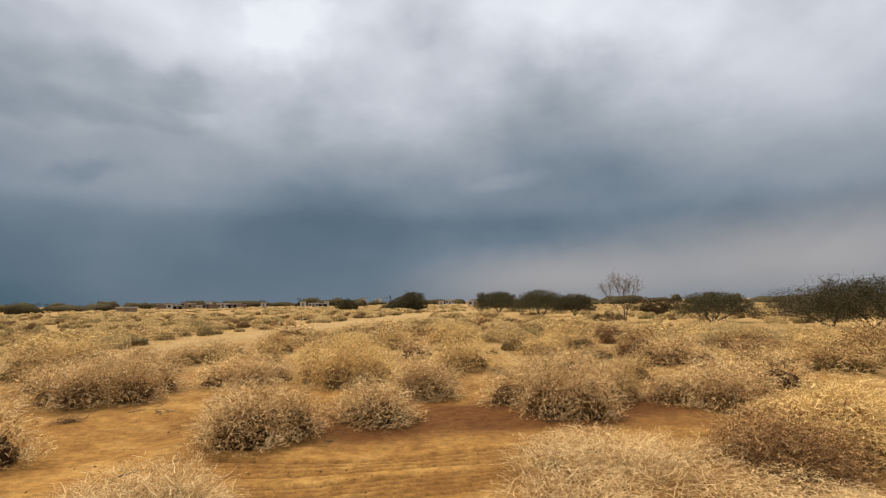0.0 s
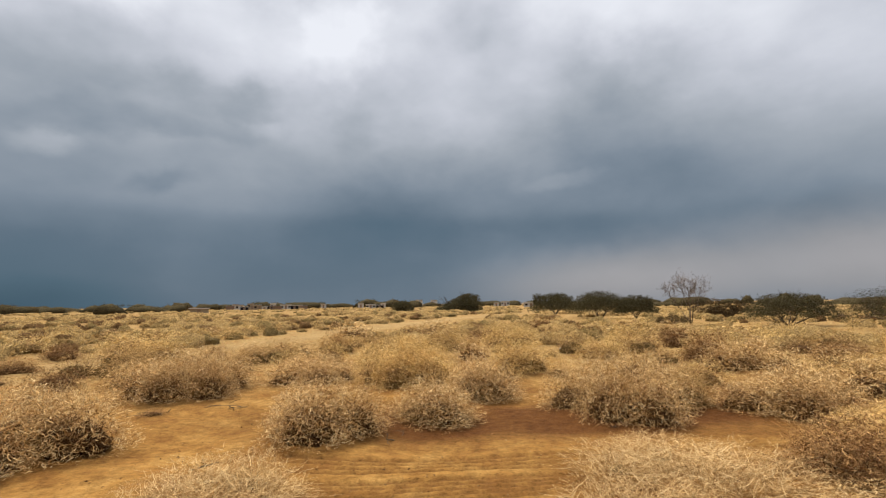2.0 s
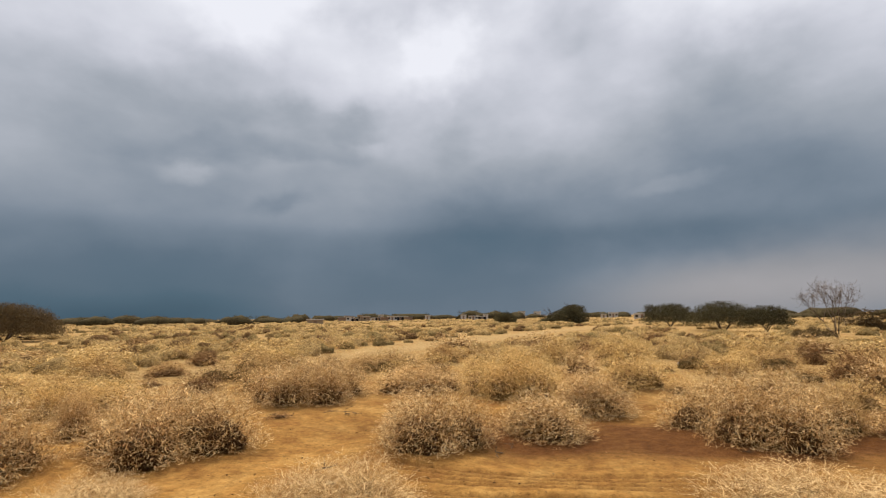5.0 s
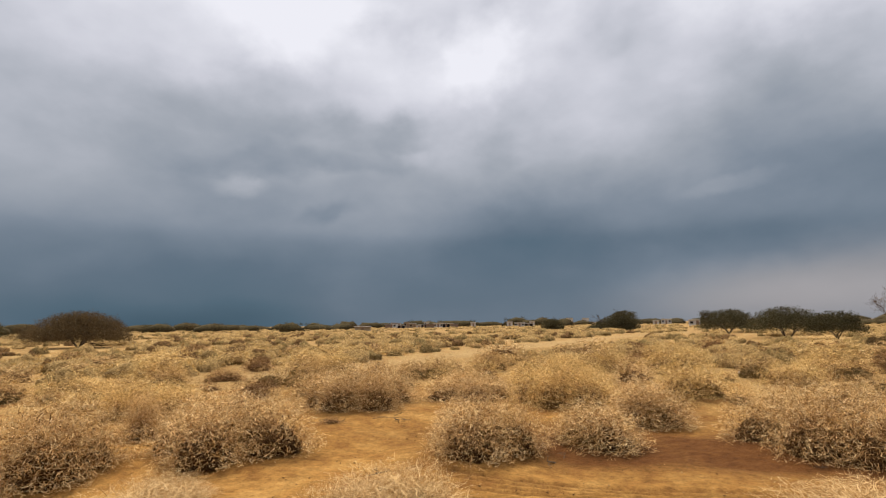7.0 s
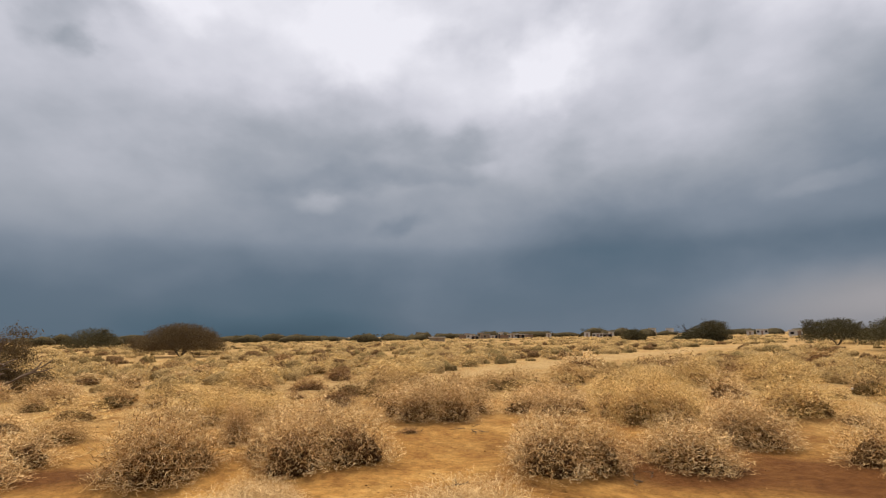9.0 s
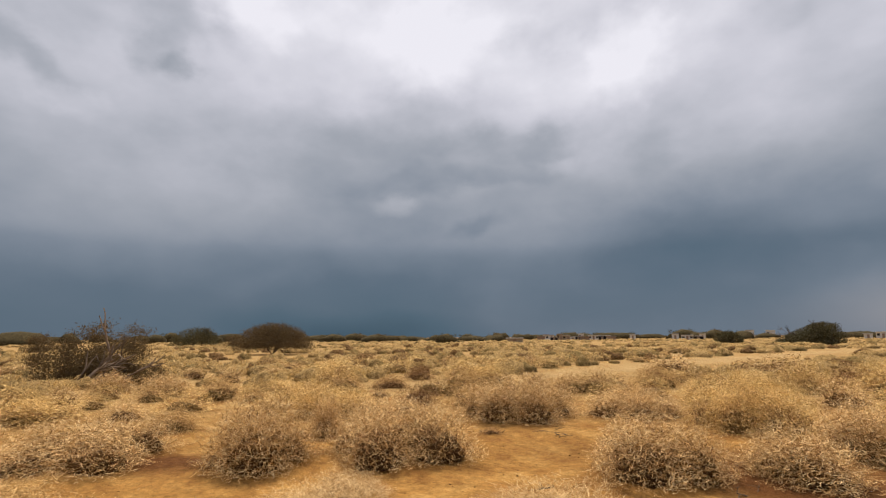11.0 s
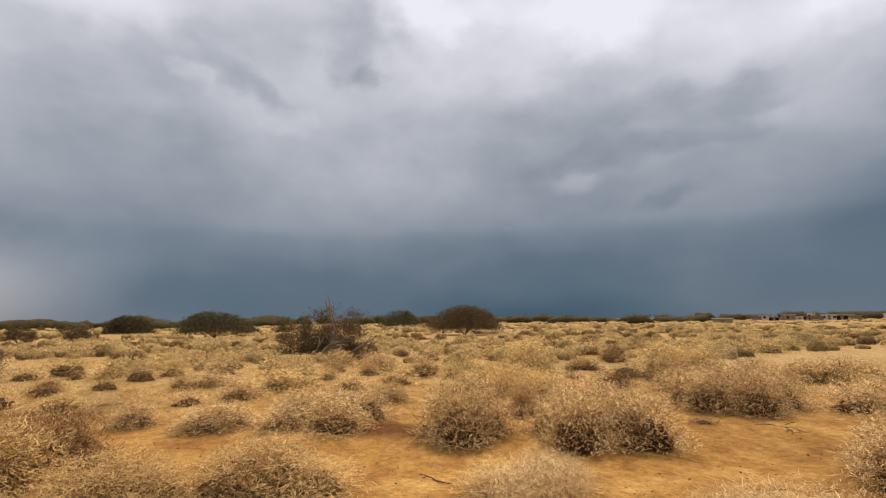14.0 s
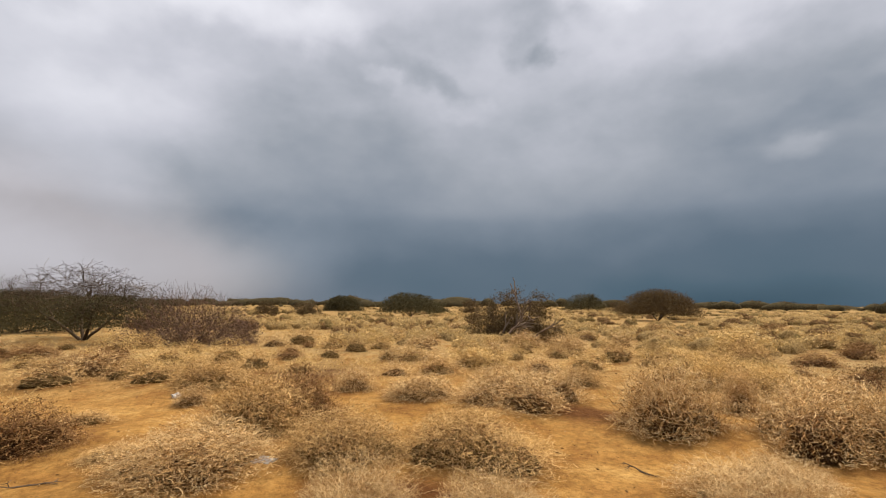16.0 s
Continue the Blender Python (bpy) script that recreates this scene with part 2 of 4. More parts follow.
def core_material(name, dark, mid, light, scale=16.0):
    """Twig mass: noise paints crossing light wisps, and shade for the gaps between."""
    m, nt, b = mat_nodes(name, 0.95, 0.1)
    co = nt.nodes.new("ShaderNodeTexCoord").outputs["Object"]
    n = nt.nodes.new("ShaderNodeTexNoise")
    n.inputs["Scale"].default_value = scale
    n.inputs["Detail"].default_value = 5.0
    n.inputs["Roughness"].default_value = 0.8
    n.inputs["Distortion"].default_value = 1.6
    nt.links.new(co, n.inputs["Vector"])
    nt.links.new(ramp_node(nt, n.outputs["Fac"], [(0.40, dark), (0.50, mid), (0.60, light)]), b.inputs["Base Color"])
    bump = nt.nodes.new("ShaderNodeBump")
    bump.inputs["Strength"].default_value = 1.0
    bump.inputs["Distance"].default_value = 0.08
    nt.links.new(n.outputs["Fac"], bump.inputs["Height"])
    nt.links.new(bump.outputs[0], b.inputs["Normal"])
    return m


# dark tones for the lumps inside shrubs: the inner shade as colour
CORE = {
    "straw": core_material("straw_inner_shade", (0.032, 0.015, 0.006), (0.10, 0.053, 0.020), (0.26, 0.155, 0.063), 22.0),
    "golden": core_material("golden_inner_shade", (0.055, 0.031, 0.011), (0.17, 0.105, 0.038), (0.36, 0.24, 0.10), 22.0),
    "olive": core_material("olive_inner_shade", (0.038, 0.024, 0.009), (0.125, 0.080, 0.028), (0.29, 0.20, 0.075), 22.0),
    "brown": core_material("brown_inner_shade", (0.030, 0.014, 0.005), (0.100, 0.050, 0.019), (0.25, 0.14, 0.055), 22.0),
    "pale": core_material("grass_inner_shade", (0.07, 0.042, 0.017), (0.2, 0.13, 0.052), (0.4, 0.285, 0.13)),
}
# paler copies of CORE for far clumps: lit tips and shaded gaps in one colour
FAR_MASS = {
    "golden": core_material("golden_far_mass", (0.10, 0.060, 0.022), (0.32, 0.215, 0.085), (0.54, 0.39, 0.18), 13.0),
    "olive": core_material("olive_far_mass", (0.06, 0.040, 0.015), (0.19, 0.132, 0.050), (0.37, 0.27, 0.115), 13.0),
    "brown": core_material("brown_far_mass", (0.04, 0.021, 0.009), (0.13, 0.075, 0.030), (0.28, 0.175, 0.075), 13.0),
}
SHADED_LEAF = core_material("shaded_inner_leaves", (0.02, 0.016, 0.008), (0.055, 0.045, 0.022), (0.10, 0.08, 0.038), 3.0)
CHAFF = strand_material("dark_chaff", (0.09, 0.045, 0.018), (0.2, 0.11, 0.04), (0.36, 0.24, 0.10))
BARK = strand_material("thorn_bark", (0.05, 0.034, 0.021), (0.092, 0.064, 0.041), (0.16, 0.118, 0.08))
BLEACHED = strand_material("bleached_wood", (0.10, 0.072, 0.049), (0.185, 0.135, 0.095), (0.29, 0.22, 0.16))
RED_TWIG = strand_material("reddish_bare_twig", (0.09, 0.052, 0.036), (0.155, 0.095, 0.066), (0.24, 0.16, 0.115), 0.15)
LEAF_GREEN = strand_material("dusty_green_leaf", (0.058, 0.051, 0.023), (0.080, 0.071, 0.033), (0.108, 0.095, 0.046), 0.15, thin=0.3)
LEAF_BROWN = strand_material("dusty_brown_leaf", (0.085, 0.057, 0.025), (0.120, 0.082, 0.037), (0.160, 0.112, 0.053), 0.12, thin=0.3)


def ground_material():
    m, nt, b = mat_nodes("sandy_soil", 0.95, 0.1)
    co = nt.nodes.new("ShaderNodeTexCoord").outputs["Object"]
    big = noise_node(nt, co, 0.22, 5.0, 0.6)
    mid = noise_node(nt, co, 1.7, 6.0, 0.65)
    grain = noise_node(nt, co, 26.0, 4.0, 0.8)
    col = ramp_node(nt, mid, [(0.28, (0.255, 0.123, 0.035)), (0.5, (0.38, 0.213, 0.062)), (0.70, (0.50, 0.312, 0.105))])
    # damp soil, and the painted shade at the shrubs' feet
    soil_tone = nt.nodes.new("ShaderNodeAttribute")
    soil_tone.attribute_name = "damp_shade"
    damp_shade = mix_node(nt, mid, (0.075, 0.030, 0.009), (0.165, 0.075, 0.024))
    col = mix_node(nt, soil_tone.outputs["Fac"], col, damp_shade)
    dust = nt.nodes.new("ShaderNodeAttribute")
    dust.attribute_name = "track"
    col = mix_node(nt, dust.outputs["Fac"], col, mix_node(nt, mid, (0.36, 0.235, 0.105), (0.48, 0.34, 0.17)))
    cover = nt.nodes.new("ShaderNodeAttribute")
    cover.attribute_name = "litter"
    straw = mix_node(nt, grain, (0.25, 0.17, 0.07), (0.48, 0.36, 0.175))
    thick = nt.nodes.new("ShaderNodeMath")
    thick.operation = "MULTIPLY"
    nt.links.new(cover.outputs["Fac"], thick.inputs[0])
    nt.links.new(ramp_node(nt, mid, [(0.36, (0, 0, 0)), (0.52, (1, 1, 1))]), thick.inputs[1])
    col = mix_node(nt, thick.outputs[0], col, straw)
    streak = noise_node(nt, co, 3.6, 7.0, 0.75, (1.0, 1.5, 1.0))
    col = mix_node(nt, 0.42, col, ramp_node(nt, streak, [(0.36, (0.55, 0.50, 0.44)), (0.52, (1.0, 1.0, 1.0)), (0.66, (1.28, 1.3, 1.34))]), "MULTIPLY")
    lumps = noise_node(nt, co, 9.0, 6.0, 0.75)
    col = mix_node(nt, 0.4, col, ramp_node(nt, lumps, [(0.40, (0.45, 0.40, 0.35)), (0.5, (0.95, 0.95, 0.95)), (0.60, (1.35, 1.35, 1.35))]), "MULTIPLY")
    # shade in the wheel ruts, painted as darker soil
    rut = nt.nodes.new("ShaderNodeAttribute")
    rut.attribute_name = "rut"
    col = mix_node(nt, rut.outputs["Fac"], col, mix_node(nt, grain, (0.10, 0.045, 0.014), (0.22, 0.11, 0.035)))
    patch = ramp_node(nt, big, [(0.3, (0.72, 0.68, 0.62)), (0.65, (1.05, 1.05, 1.05))])
    col = mix_node(nt, 0.7, col, patch, "MULTIPLY")
    specks = ramp_node(nt, grain, [(0.30, (0.35, 0.3, 0.26)), (0.44, (0.95, 0.95, 0.95)), (0.7, (1.15, 1.15, 1.15))])
    col = mix_node(nt, 0.8, col, specks, "MULTIPLY")
    nt.links.new(col, b.inputs["Base Color"])
    bump = nt.nodes.new("ShaderNodeBump")
    bump.inputs["Strength"].default_value = 1.0
    bump.inputs["Distance"].default_value = 0.05
    hsum = nt.nodes.new("ShaderNodeMath")
    hsum.operation = "MULTIPLY_ADD"
    hsum.inputs[1].default_value = 0.35
    nt.links.new(grain, hsum.inputs[0])
    nt.links.new(noise_node(nt, co, 6.0, 6.0, 0.7), hsum.inputs[2])
    nt.links.new(hsum.outputs[0], bump.inputs["Height"])
    nt.links.new(bump.outputs[0], b.inputs["Normal"])
    return m


def plaster(name, colour, dirt=0.4):
    m, nt, b = mat_nodes(name, 0.9, 0.2)
    co = nt.nodes.new("ShaderNodeTexCoord").outputs["Object"]
    n = noise_node(nt, co, 0.8, 6.0, 0.65)
    n2 = noise_node(nt, co, 14.0, 3.0)
    col = mix_node(nt, n, tuple(c * (1 - dirt) for c in colour), colour)
    col = mix_node(nt, mix_node(nt, 0.3, n2, (1.0, 1.0, 1.0)), (0.0, 0.0, 0.0), col)
    nt.links.new(col, b.inputs["Base Color"])
    return m


SOIL = ground_material()
WHITEWASH = plaster("whitewash", (0.88, 0.87, 0.84), 0.15)
TAN_WALL = plaster("tan_block_wall", (0.62, 0.5, 0.34))
BROWN_WALL = plaster("brown_block_wall", (0.46, 0.33, 0.25))
ROOF_SHEET = plaster("weathered_roof_sheet", (0.5, 0.5, 0.5))
DARK_GAP = plaster("dark_opening", (0.03, 0.03, 0.035))
PAPER = plaster("white_litter_plastic", (0.8, 0.8, 0.8), 0.15)


# ---- mesh tools ----
def mesh_of(name, verts, faces, material, smooth=False):
    me = bpy.data.meshes.new(name)
    me.from_pydata(verts.tolist() if hasattr(verts, "tolist") else verts, [], faces.tolist() if hasattr(faces, "tolist") else faces)
    me.materials.append(material)
    if smooth:
        me.polygons.foreach_set("use_smooth", [True] * len(me.polygons))
    me.update()
    return me


def part(name, me, parent, label=""):
    ob = new(name, me)
    ob.parent = parent
    return tagged(ob, label) if label else ob


def tubes(paths, radii, sides=3):
    """Tapered tubes along n paths of k points: verts and faces as arrays. paths (n, k, 3), radii (n, k)."""
    n, k, _ = paths.shape
    d = np.gradient(paths, axis=1)
    d /= np.linalg.norm(d, axis=2, keepdims=True) + 1e-9
    up = np.where(np.abs(d[..., 2:3]) > 0.9, np.array([1.0, 0, 0]), np.array([0, 0, 1.0]))
    u = np.cross(d, up)
    u /= np.linalg.norm(u, axis=2, keepdims=True) + 1e-9
    v = np.cross(d, u)
    a = np.arange(sides) * 2 * np.pi / sides
    ring = u[:, :, None] * np.cos(a)[None, None, :, None] + v[:, :, None] * np.sin(a)[None, None, :, None]
    verts = (paths[:, :, None] + ring * radii[:, :, None, None]).reshape(-1, 3)
    i, j, s = np.meshgrid(np.arange(n), np.arange(k - 1), np.arange(sides), indexing="ij")
    s2 = (s + 1) % sides
    at = lambda jj, ss: (i * k + jj) * sides + ss
    faces = np.stack([at(j, s), at(j, s2), at(j + 1, s2), at(j + 1, s)], -1).reshape(-1, 4)
    return verts, faces


def unit(v):
    return v / (np.linalg.norm(v, axis=-1, keepdims=True) + 1e-9)


def in_dome(rng, n, low=0.0):
    """Points in a dome of radius 0.5 and height 1 over the origin, denser towards its skin."""
    v = unit(rng.normal(size=(n, 3)))
    v[:, 2] = np.abs(v[:, 2])
    r = (low + (1 - low) * rng.random(n)) ** 0.6
    p = v * r[:, None]
    return p * np.array([0.5, 0.5, 1.0]), v


def lumpy(rng, p, v, amount):
    """Push points out and in by lobes, so that no outline is a plain dome."""
    for _ in range(5):
        c = unit(rng.normal(size=3))
        p = p * (1 + amount * rng.uniform(-1, 1) * np.exp(-((v - c) ** 2).sum(1) / 0.35))[:, None]
    return p


def curved(rng, p, way, length, bow, k):
    """Bowed twigs through the points p."""
    n = len(p)
    s = np.linspace(-0.5, 0.5, k)
    bend = unit(rng.normal(size=(n, 3)))
    path = p[:, None] + way[:, None] * (length[:, None] * s)[..., None]
    path += bend[:, None] * (length[:, None] * (0.25 - s ** 2) * rng.uniform(bow * 0.2, bow, n)[:, None])[..., None]
    path += rng.normal(size=path.shape) * 0.008
    path[..., 2] = np.maximum(np.abs(path[..., 2]), 0.004)
    return path


def ribbons(rng, path, width):
    """Bent dry twigs as narrow blades: two quads along three points each."""
    n, k, _ = path.shape
    d = unit(path[:, -1] - path[:, 0])
    side = unit(np.cross(d, rng.normal(size=(n, 3))))[:, None] * (width[:, None] * np.linspace(0.5, 0.3, k)[None])[..., None]
    verts = np.stack([path - side, path + side], 2).reshape(-1, 3)
    i, j = np.meshgrid(np.arange(n), np.arange(k - 1), indexing="ij")
    at = (i * k + j) * 2
    return verts, np.stack([at, at + 1, at + 3, at + 2], -1).reshape(-1, 4)


def bulge(d, off):
    """How far a lobe swells towards the direction d."""
    return 1.0 + 0.16 * noise.noise(d * 1.5 + off) + 0.14 * noise.noise(d * 3.6 + off) + 0.12 * noise.noise(d * 8.0 + off)


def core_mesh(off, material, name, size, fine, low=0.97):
    """The dark inside of a shrub or thicket: a knobbly lump, coloured as shade, that follows the swell of its lobe."""
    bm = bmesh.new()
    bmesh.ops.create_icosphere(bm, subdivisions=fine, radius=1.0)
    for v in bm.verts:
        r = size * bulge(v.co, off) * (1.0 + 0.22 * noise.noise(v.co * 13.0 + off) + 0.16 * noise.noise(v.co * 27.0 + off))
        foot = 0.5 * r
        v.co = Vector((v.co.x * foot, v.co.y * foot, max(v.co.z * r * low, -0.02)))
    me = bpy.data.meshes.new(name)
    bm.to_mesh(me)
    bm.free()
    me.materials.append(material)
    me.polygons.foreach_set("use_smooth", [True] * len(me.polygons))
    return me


def swell(p, v, off):
    return p * np.array([bulge(Vector(d), off) for d in v])[:, None]


def crooked(rng, p, way, length, k, wander, droop=0.0):
    """Twigs that start at p and wander as they grow, k points each."""
    tall = np.array([1, 1, 1.5])  # shrubs are scaled flat, so that twigs start out steeper
    d, pts = unit(way * tall), [p]
    for i in range(k - 1):
        d = unit(d + rng.normal(size=p.shape) * wander * tall - np.array([0, 0, droop]) * (i / k))
        pts.append(pts[-1] + d * (length / (k - 1))[:, None])
    path = np.stack(pts, 1)
    path[..., 2] = np.maximum(np.abs(path[..., 2]), 0.006)
    return path


# long twigs, tangle and halo for one lobe; length of the tangle, width of its twigs, how dark the heart shows
GROWTH = {
    "straw": (230, 1700, 900, 0.105, 0.0070, 0.57),
    "golden": (80, 1500, 900, 0.12, 0.0062, 0.52),
    "olive": (100, 1450, 560, 0.115, 0.0072, 0.60),
    "brown": (110, 1550, 480, 0.11, 0.0074, 0.62),
    "pale": (240, 560, 260, 0.17, 0.0040, 0.16),
}


def shrub_meshes(kind, seed, lod):
    """A lobe about 1 m wide and 1 m high before scaling: a dark heart standing in for inner shade, crooked pale twigs
    arching out of it to the sand, and a thin bright haze of fine twigs round the top."""
    rng = np.random.default_rng(seed)
    off = Vector(rng.uniform(-50, 50, 3))
    close = lod == 3
    lod = lod % 3
    grass = kind == "pale"
    n_long, n_tangle, n_halo, reach, thin, heart = GROWTH[kind]
    share = 1.4 if close else (1.0, 0.6, 0.36)[lod]
    reach *= (1.0, 0.75, 0.75)[lod]
    wide = thin * (0.72 if close else (1.0, 1.38, 2.2)[lod])
    up = np.array([0, 0, 1.0])
    # long crooked twigs that start in the heart
    n = int(n_long * share)
    p, v = in_dome(rng, n, 0.1)
    p = swell(p * 0.9, v, off)
    if grass:
        p[:, 2] *= 0.3
    way = unit(v * 0.8 + rng.normal(size=(n, 3)) * 0.6 + up * (0.9 if grass else 0.15))
    path = crooked(rng, p, way, rng.uniform(0.13, 0.32, n) * (1.2 if grass else 1.0), 5 if lod == 0 else 3, 0.16 if grass else 0.62, 0.25)
    outer = tubes(path, (rng.uniform(0.32, 0.58, n) * wide)[:, None] * np.linspace(1, 0.45, path.shape[1])[None])
    # the tangle: thinner towards the foot, so that the heart's painted shade shows through
    m = int(n_tangle * share)
    p, v = in_dome(rng, m * 3, 0.25)
    keep = rng.random(m * 3) < np.clip(0.40 + 1.1 * v[:, 2], 0, 1)
    p, v = p[keep][:m], v[keep][:m]
    m = len(p)
    depth = np.linalg.norm(p / np.array([0.5, 0.5, 1.0]), axis=1)
    p = swell(p * 0.97, v, off)
    way = unit(v * 0.5 + rng.normal(size=(m, 3)) * 0.75 + up * (0.6 if grass else 0.2))
    path = crooked(rng, p, way, reach * rng.uniform(0.5, 1.2, m), 4 if close else 3 if lod == 0 else 2, 0.2 if grass else 0.7)
    v1, f1 = ribbons(rng, path, wide * rng.uniform(0.8, 1.5, m))
    per1 = path.shape[1] - 1
    # the haze of twig tips
    h = int(n_halo * share)
    p, v = in_dome(rng, h * 2, 0.9)
    keep = rng.random(h * 2) < np.clip(0.04 + 1.2 * v[:, 2], 0, 1)
    p, v = p[keep][:h], v[keep][:h]
    h = len(p)
    p = swell(p * rng.uniform(0.97, 1.1, (h, 1)), v, off)
    path = crooked(rng, p, unit(v * 0.8 + rng.normal(size=(h, 3)) * 0.6 + up * 0.2), reach * rng.uniform(0.35, 0.8, h), 3 if close else 2, 0.5)
    v2, f2 = ribbons(rng, path, wide * rng.uniform(0.55, 0.95, h))
    # twigs splayed over the sand round the foot
    b = int(n_tangle * share * 0.26)
    a = rng.uniform(0, 6.283, b)
    rim = np.stack([np.cos(a), np.sin(a), np.zeros(b)], 1)
    foot = swell(rim, rim, off) * (0.5 * rng.uniform(0.7, 1.1, b))[:, None] + up * (rng.random(b) ** 2 * 0.28 + 0.01)[:, None]
    path = crooked(rng, foot, unit(rim + rng.normal(size=(b, 3)) * 0.7), reach * rng.uniform(0.5, 1.2, b), 4, 0.5, 0.3)
    v3, f3 = ribbons(rng, path, wide * rng.uniform(0.7, 1.3, b))
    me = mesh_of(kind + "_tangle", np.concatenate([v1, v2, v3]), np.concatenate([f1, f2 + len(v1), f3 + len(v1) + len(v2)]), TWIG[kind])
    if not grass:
        # brown for old twigs within, painting in their shade too; fresh pale ones outside
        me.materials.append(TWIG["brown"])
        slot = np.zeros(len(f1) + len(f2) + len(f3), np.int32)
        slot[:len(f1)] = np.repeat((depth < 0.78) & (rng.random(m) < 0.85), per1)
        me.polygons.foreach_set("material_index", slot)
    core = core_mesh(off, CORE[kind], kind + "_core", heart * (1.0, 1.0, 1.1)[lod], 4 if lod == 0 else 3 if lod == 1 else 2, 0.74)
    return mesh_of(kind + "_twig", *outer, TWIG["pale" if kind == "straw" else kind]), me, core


LABELS = {
    "straw": ("dry_shrub", "dry straw-coloured desert shrub, a tangle of curved twigs", "shrub"),
    "golden": ("dry_shrub", "rounded golden dry shrub of fine wispy twigs", "shrub"),
    "olive": ("dry_shrub", "olive-brown half-dry shrub on sandy ground", "shrub"),
    "brown": ("dry_shrub", "dark brown dead shrub of short bare twigs", "shrub"),
    "pale": ("grass_tuft", "pale bleached tuft of long dry grass stalks", "dry grass"),
}
SHRUBS = {}
PLACED = []


def ground_height(x, y):
    """Gentle hummocks near by, fading into the flat plain."""
    x, y = np.asarray(x, float), np.asarray(y, float)
    r = np.hypot(x, y)
    z = 0.030 * np.sin(0.9 * x + 0.4 * y) * np.sin(0.7 * y - 0.3 * x + 1.0)
    z = z + 0.018 * np.sin(2.3 * x - 1.1 * y + 2) + 0.010 * np.sin(4.1 * y + 1.7 * x)
    z = z * np.clip((r - 1.0) / 4.0, 0, 1)
    far = 0.10 * np.sin(0.11 * x + 1.3) * np.sin(0.13 * y) + 0.05 * np.sin(0.31 * x - 0.22 * y)
    return z + far * np.clip((r - 12.0) / 25.0, 0, 1)


def shrub(kind, near, x, y, w, h, rng):
    lod = 3 if near and math.hypot(x, y) < 6.2 and kind != "pale" else 0 if near else 1 if math.hypot(x, y) < 20 else 2
    key = (kind, lod)
    if key not in SHRUBS:
        SHRUBS[key] = [shrub_meshes(kind, 11 * i + 100 * len(SHRUBS) + 7, lod) for i in range(4)]
    name, label, category = LABELS[kind]
    root = new(name)
    root.empty_display_size = 0.1
    z = float(ground_height(x, y)) - 0.015 + 0.035 * w
    root.matrix_world = Matrix.LocRotScale((x, y, z), Euler((0, 0, rng.uniform(0, 6.28))), (w * 1.06, w * 1.06, h * 1.04))
    size = "large " if w > 1.7 else "small " if w < 0.8 else ""
    tagged(root, size + label, category, "dry shrubs of the plain")
    # a shrub is a cluster of rounded lobes grown together, more of them the wider it is
    lobes = [(0.0, 0.0, 1.0, 1.0)]
    count = (int(np.clip(round(2.3 * w / 0.8), 2, 7)) if w > 0.5 else 1) if near else 4 if lod == 1 and w > 1.3 else 1
    if count > 1:
        size_ = float(np.clip((0.95 if near else 1.0) / w, 0.48, 0.8))
        lobes = [(rng.normal() * 0.03, rng.normal() * 0.03, min(0.9, size_ * 1.3), 1.0)]
        turn = rng.uniform(0, 6.28)
        if kind == "pale":
            count, size_ = 7, min(size_, 0.5)
        for i in range(count - 1):
            a = turn + i * 6.283 / (count - 1) + rng.normal() * 0.2
            r = (0.5 - 0.44 * size_) * (rng.uniform(0.6, 1.35) if kind == "pale" else rng.uniform(0.8, 1.08))
            lobes.append((r * math.cos(a), r * math.sin(a), size_ * rng.uniform(0.85, 1.15), rng.uniform(0.4 if kind == "pale" else 0.62, 0.95)))
    for lx, ly, ls, lh in lobes:
        twig, tangle, core = SHRUBS[key][rng.integers(4)]
        m = Matrix.LocRotScale((lx, ly, 0), Euler((0, 0, rng.uniform(0, 6.28))), (ls, ls, lh))
        clump = tagged(part("clump", tangle, root), kind="stuff")
        clump.matrix_basis = m
        tagged(part("twig_layer", twig, clump, "longer pale curved twigs"), kind="stuff")
        part("core", core, clump, "dark lump standing in for inner shade")
    PLACED.append((x, y, w))


# ---- ground ----
TRACK = [(-12.5, 13.0), (-10.9, 18.8), (-10.2, 25.0), (-9.0, 34.0), (-6.8, 45.0), (-3.0, 60.0), (6.0, 90.0)]


def track_distance(x, y):
    best = np.full(np.shape(x), 1e9)
    for (ax, ay), (bx, by) in zip(TRACK[:-1], TRACK[1:]):
        dx, dy = bx - ax, by - ay
        t = np.clip(((x - ax) * dx + (y - ay) * dy) / (dx * dx + dy * dy), 0, 1)
        best = np.minimum(best, np.hypot(x - ax - t * dx, y - ay - t * dy))
    return best


def open_track(x, y, gap):
    """The track, and ground before it in the camera's view, cleared to show it."""
    return np.minimum.reduce([track_distance(x * k, y * k) for k in (1.0, 1.1, 1.2)]) < gap


def lump(x, y, cx, cy, rx, ry, turn=0.0):
    c, s = math.cos(radians(turn)), math.sin(radians(turn))
    u, v = (x - cx) * c + (y - cy) * s, -(x - cx) * s + (y - cy) * c
    return np.exp(-(u / rx) ** 2 - (v / ry) ** 2)


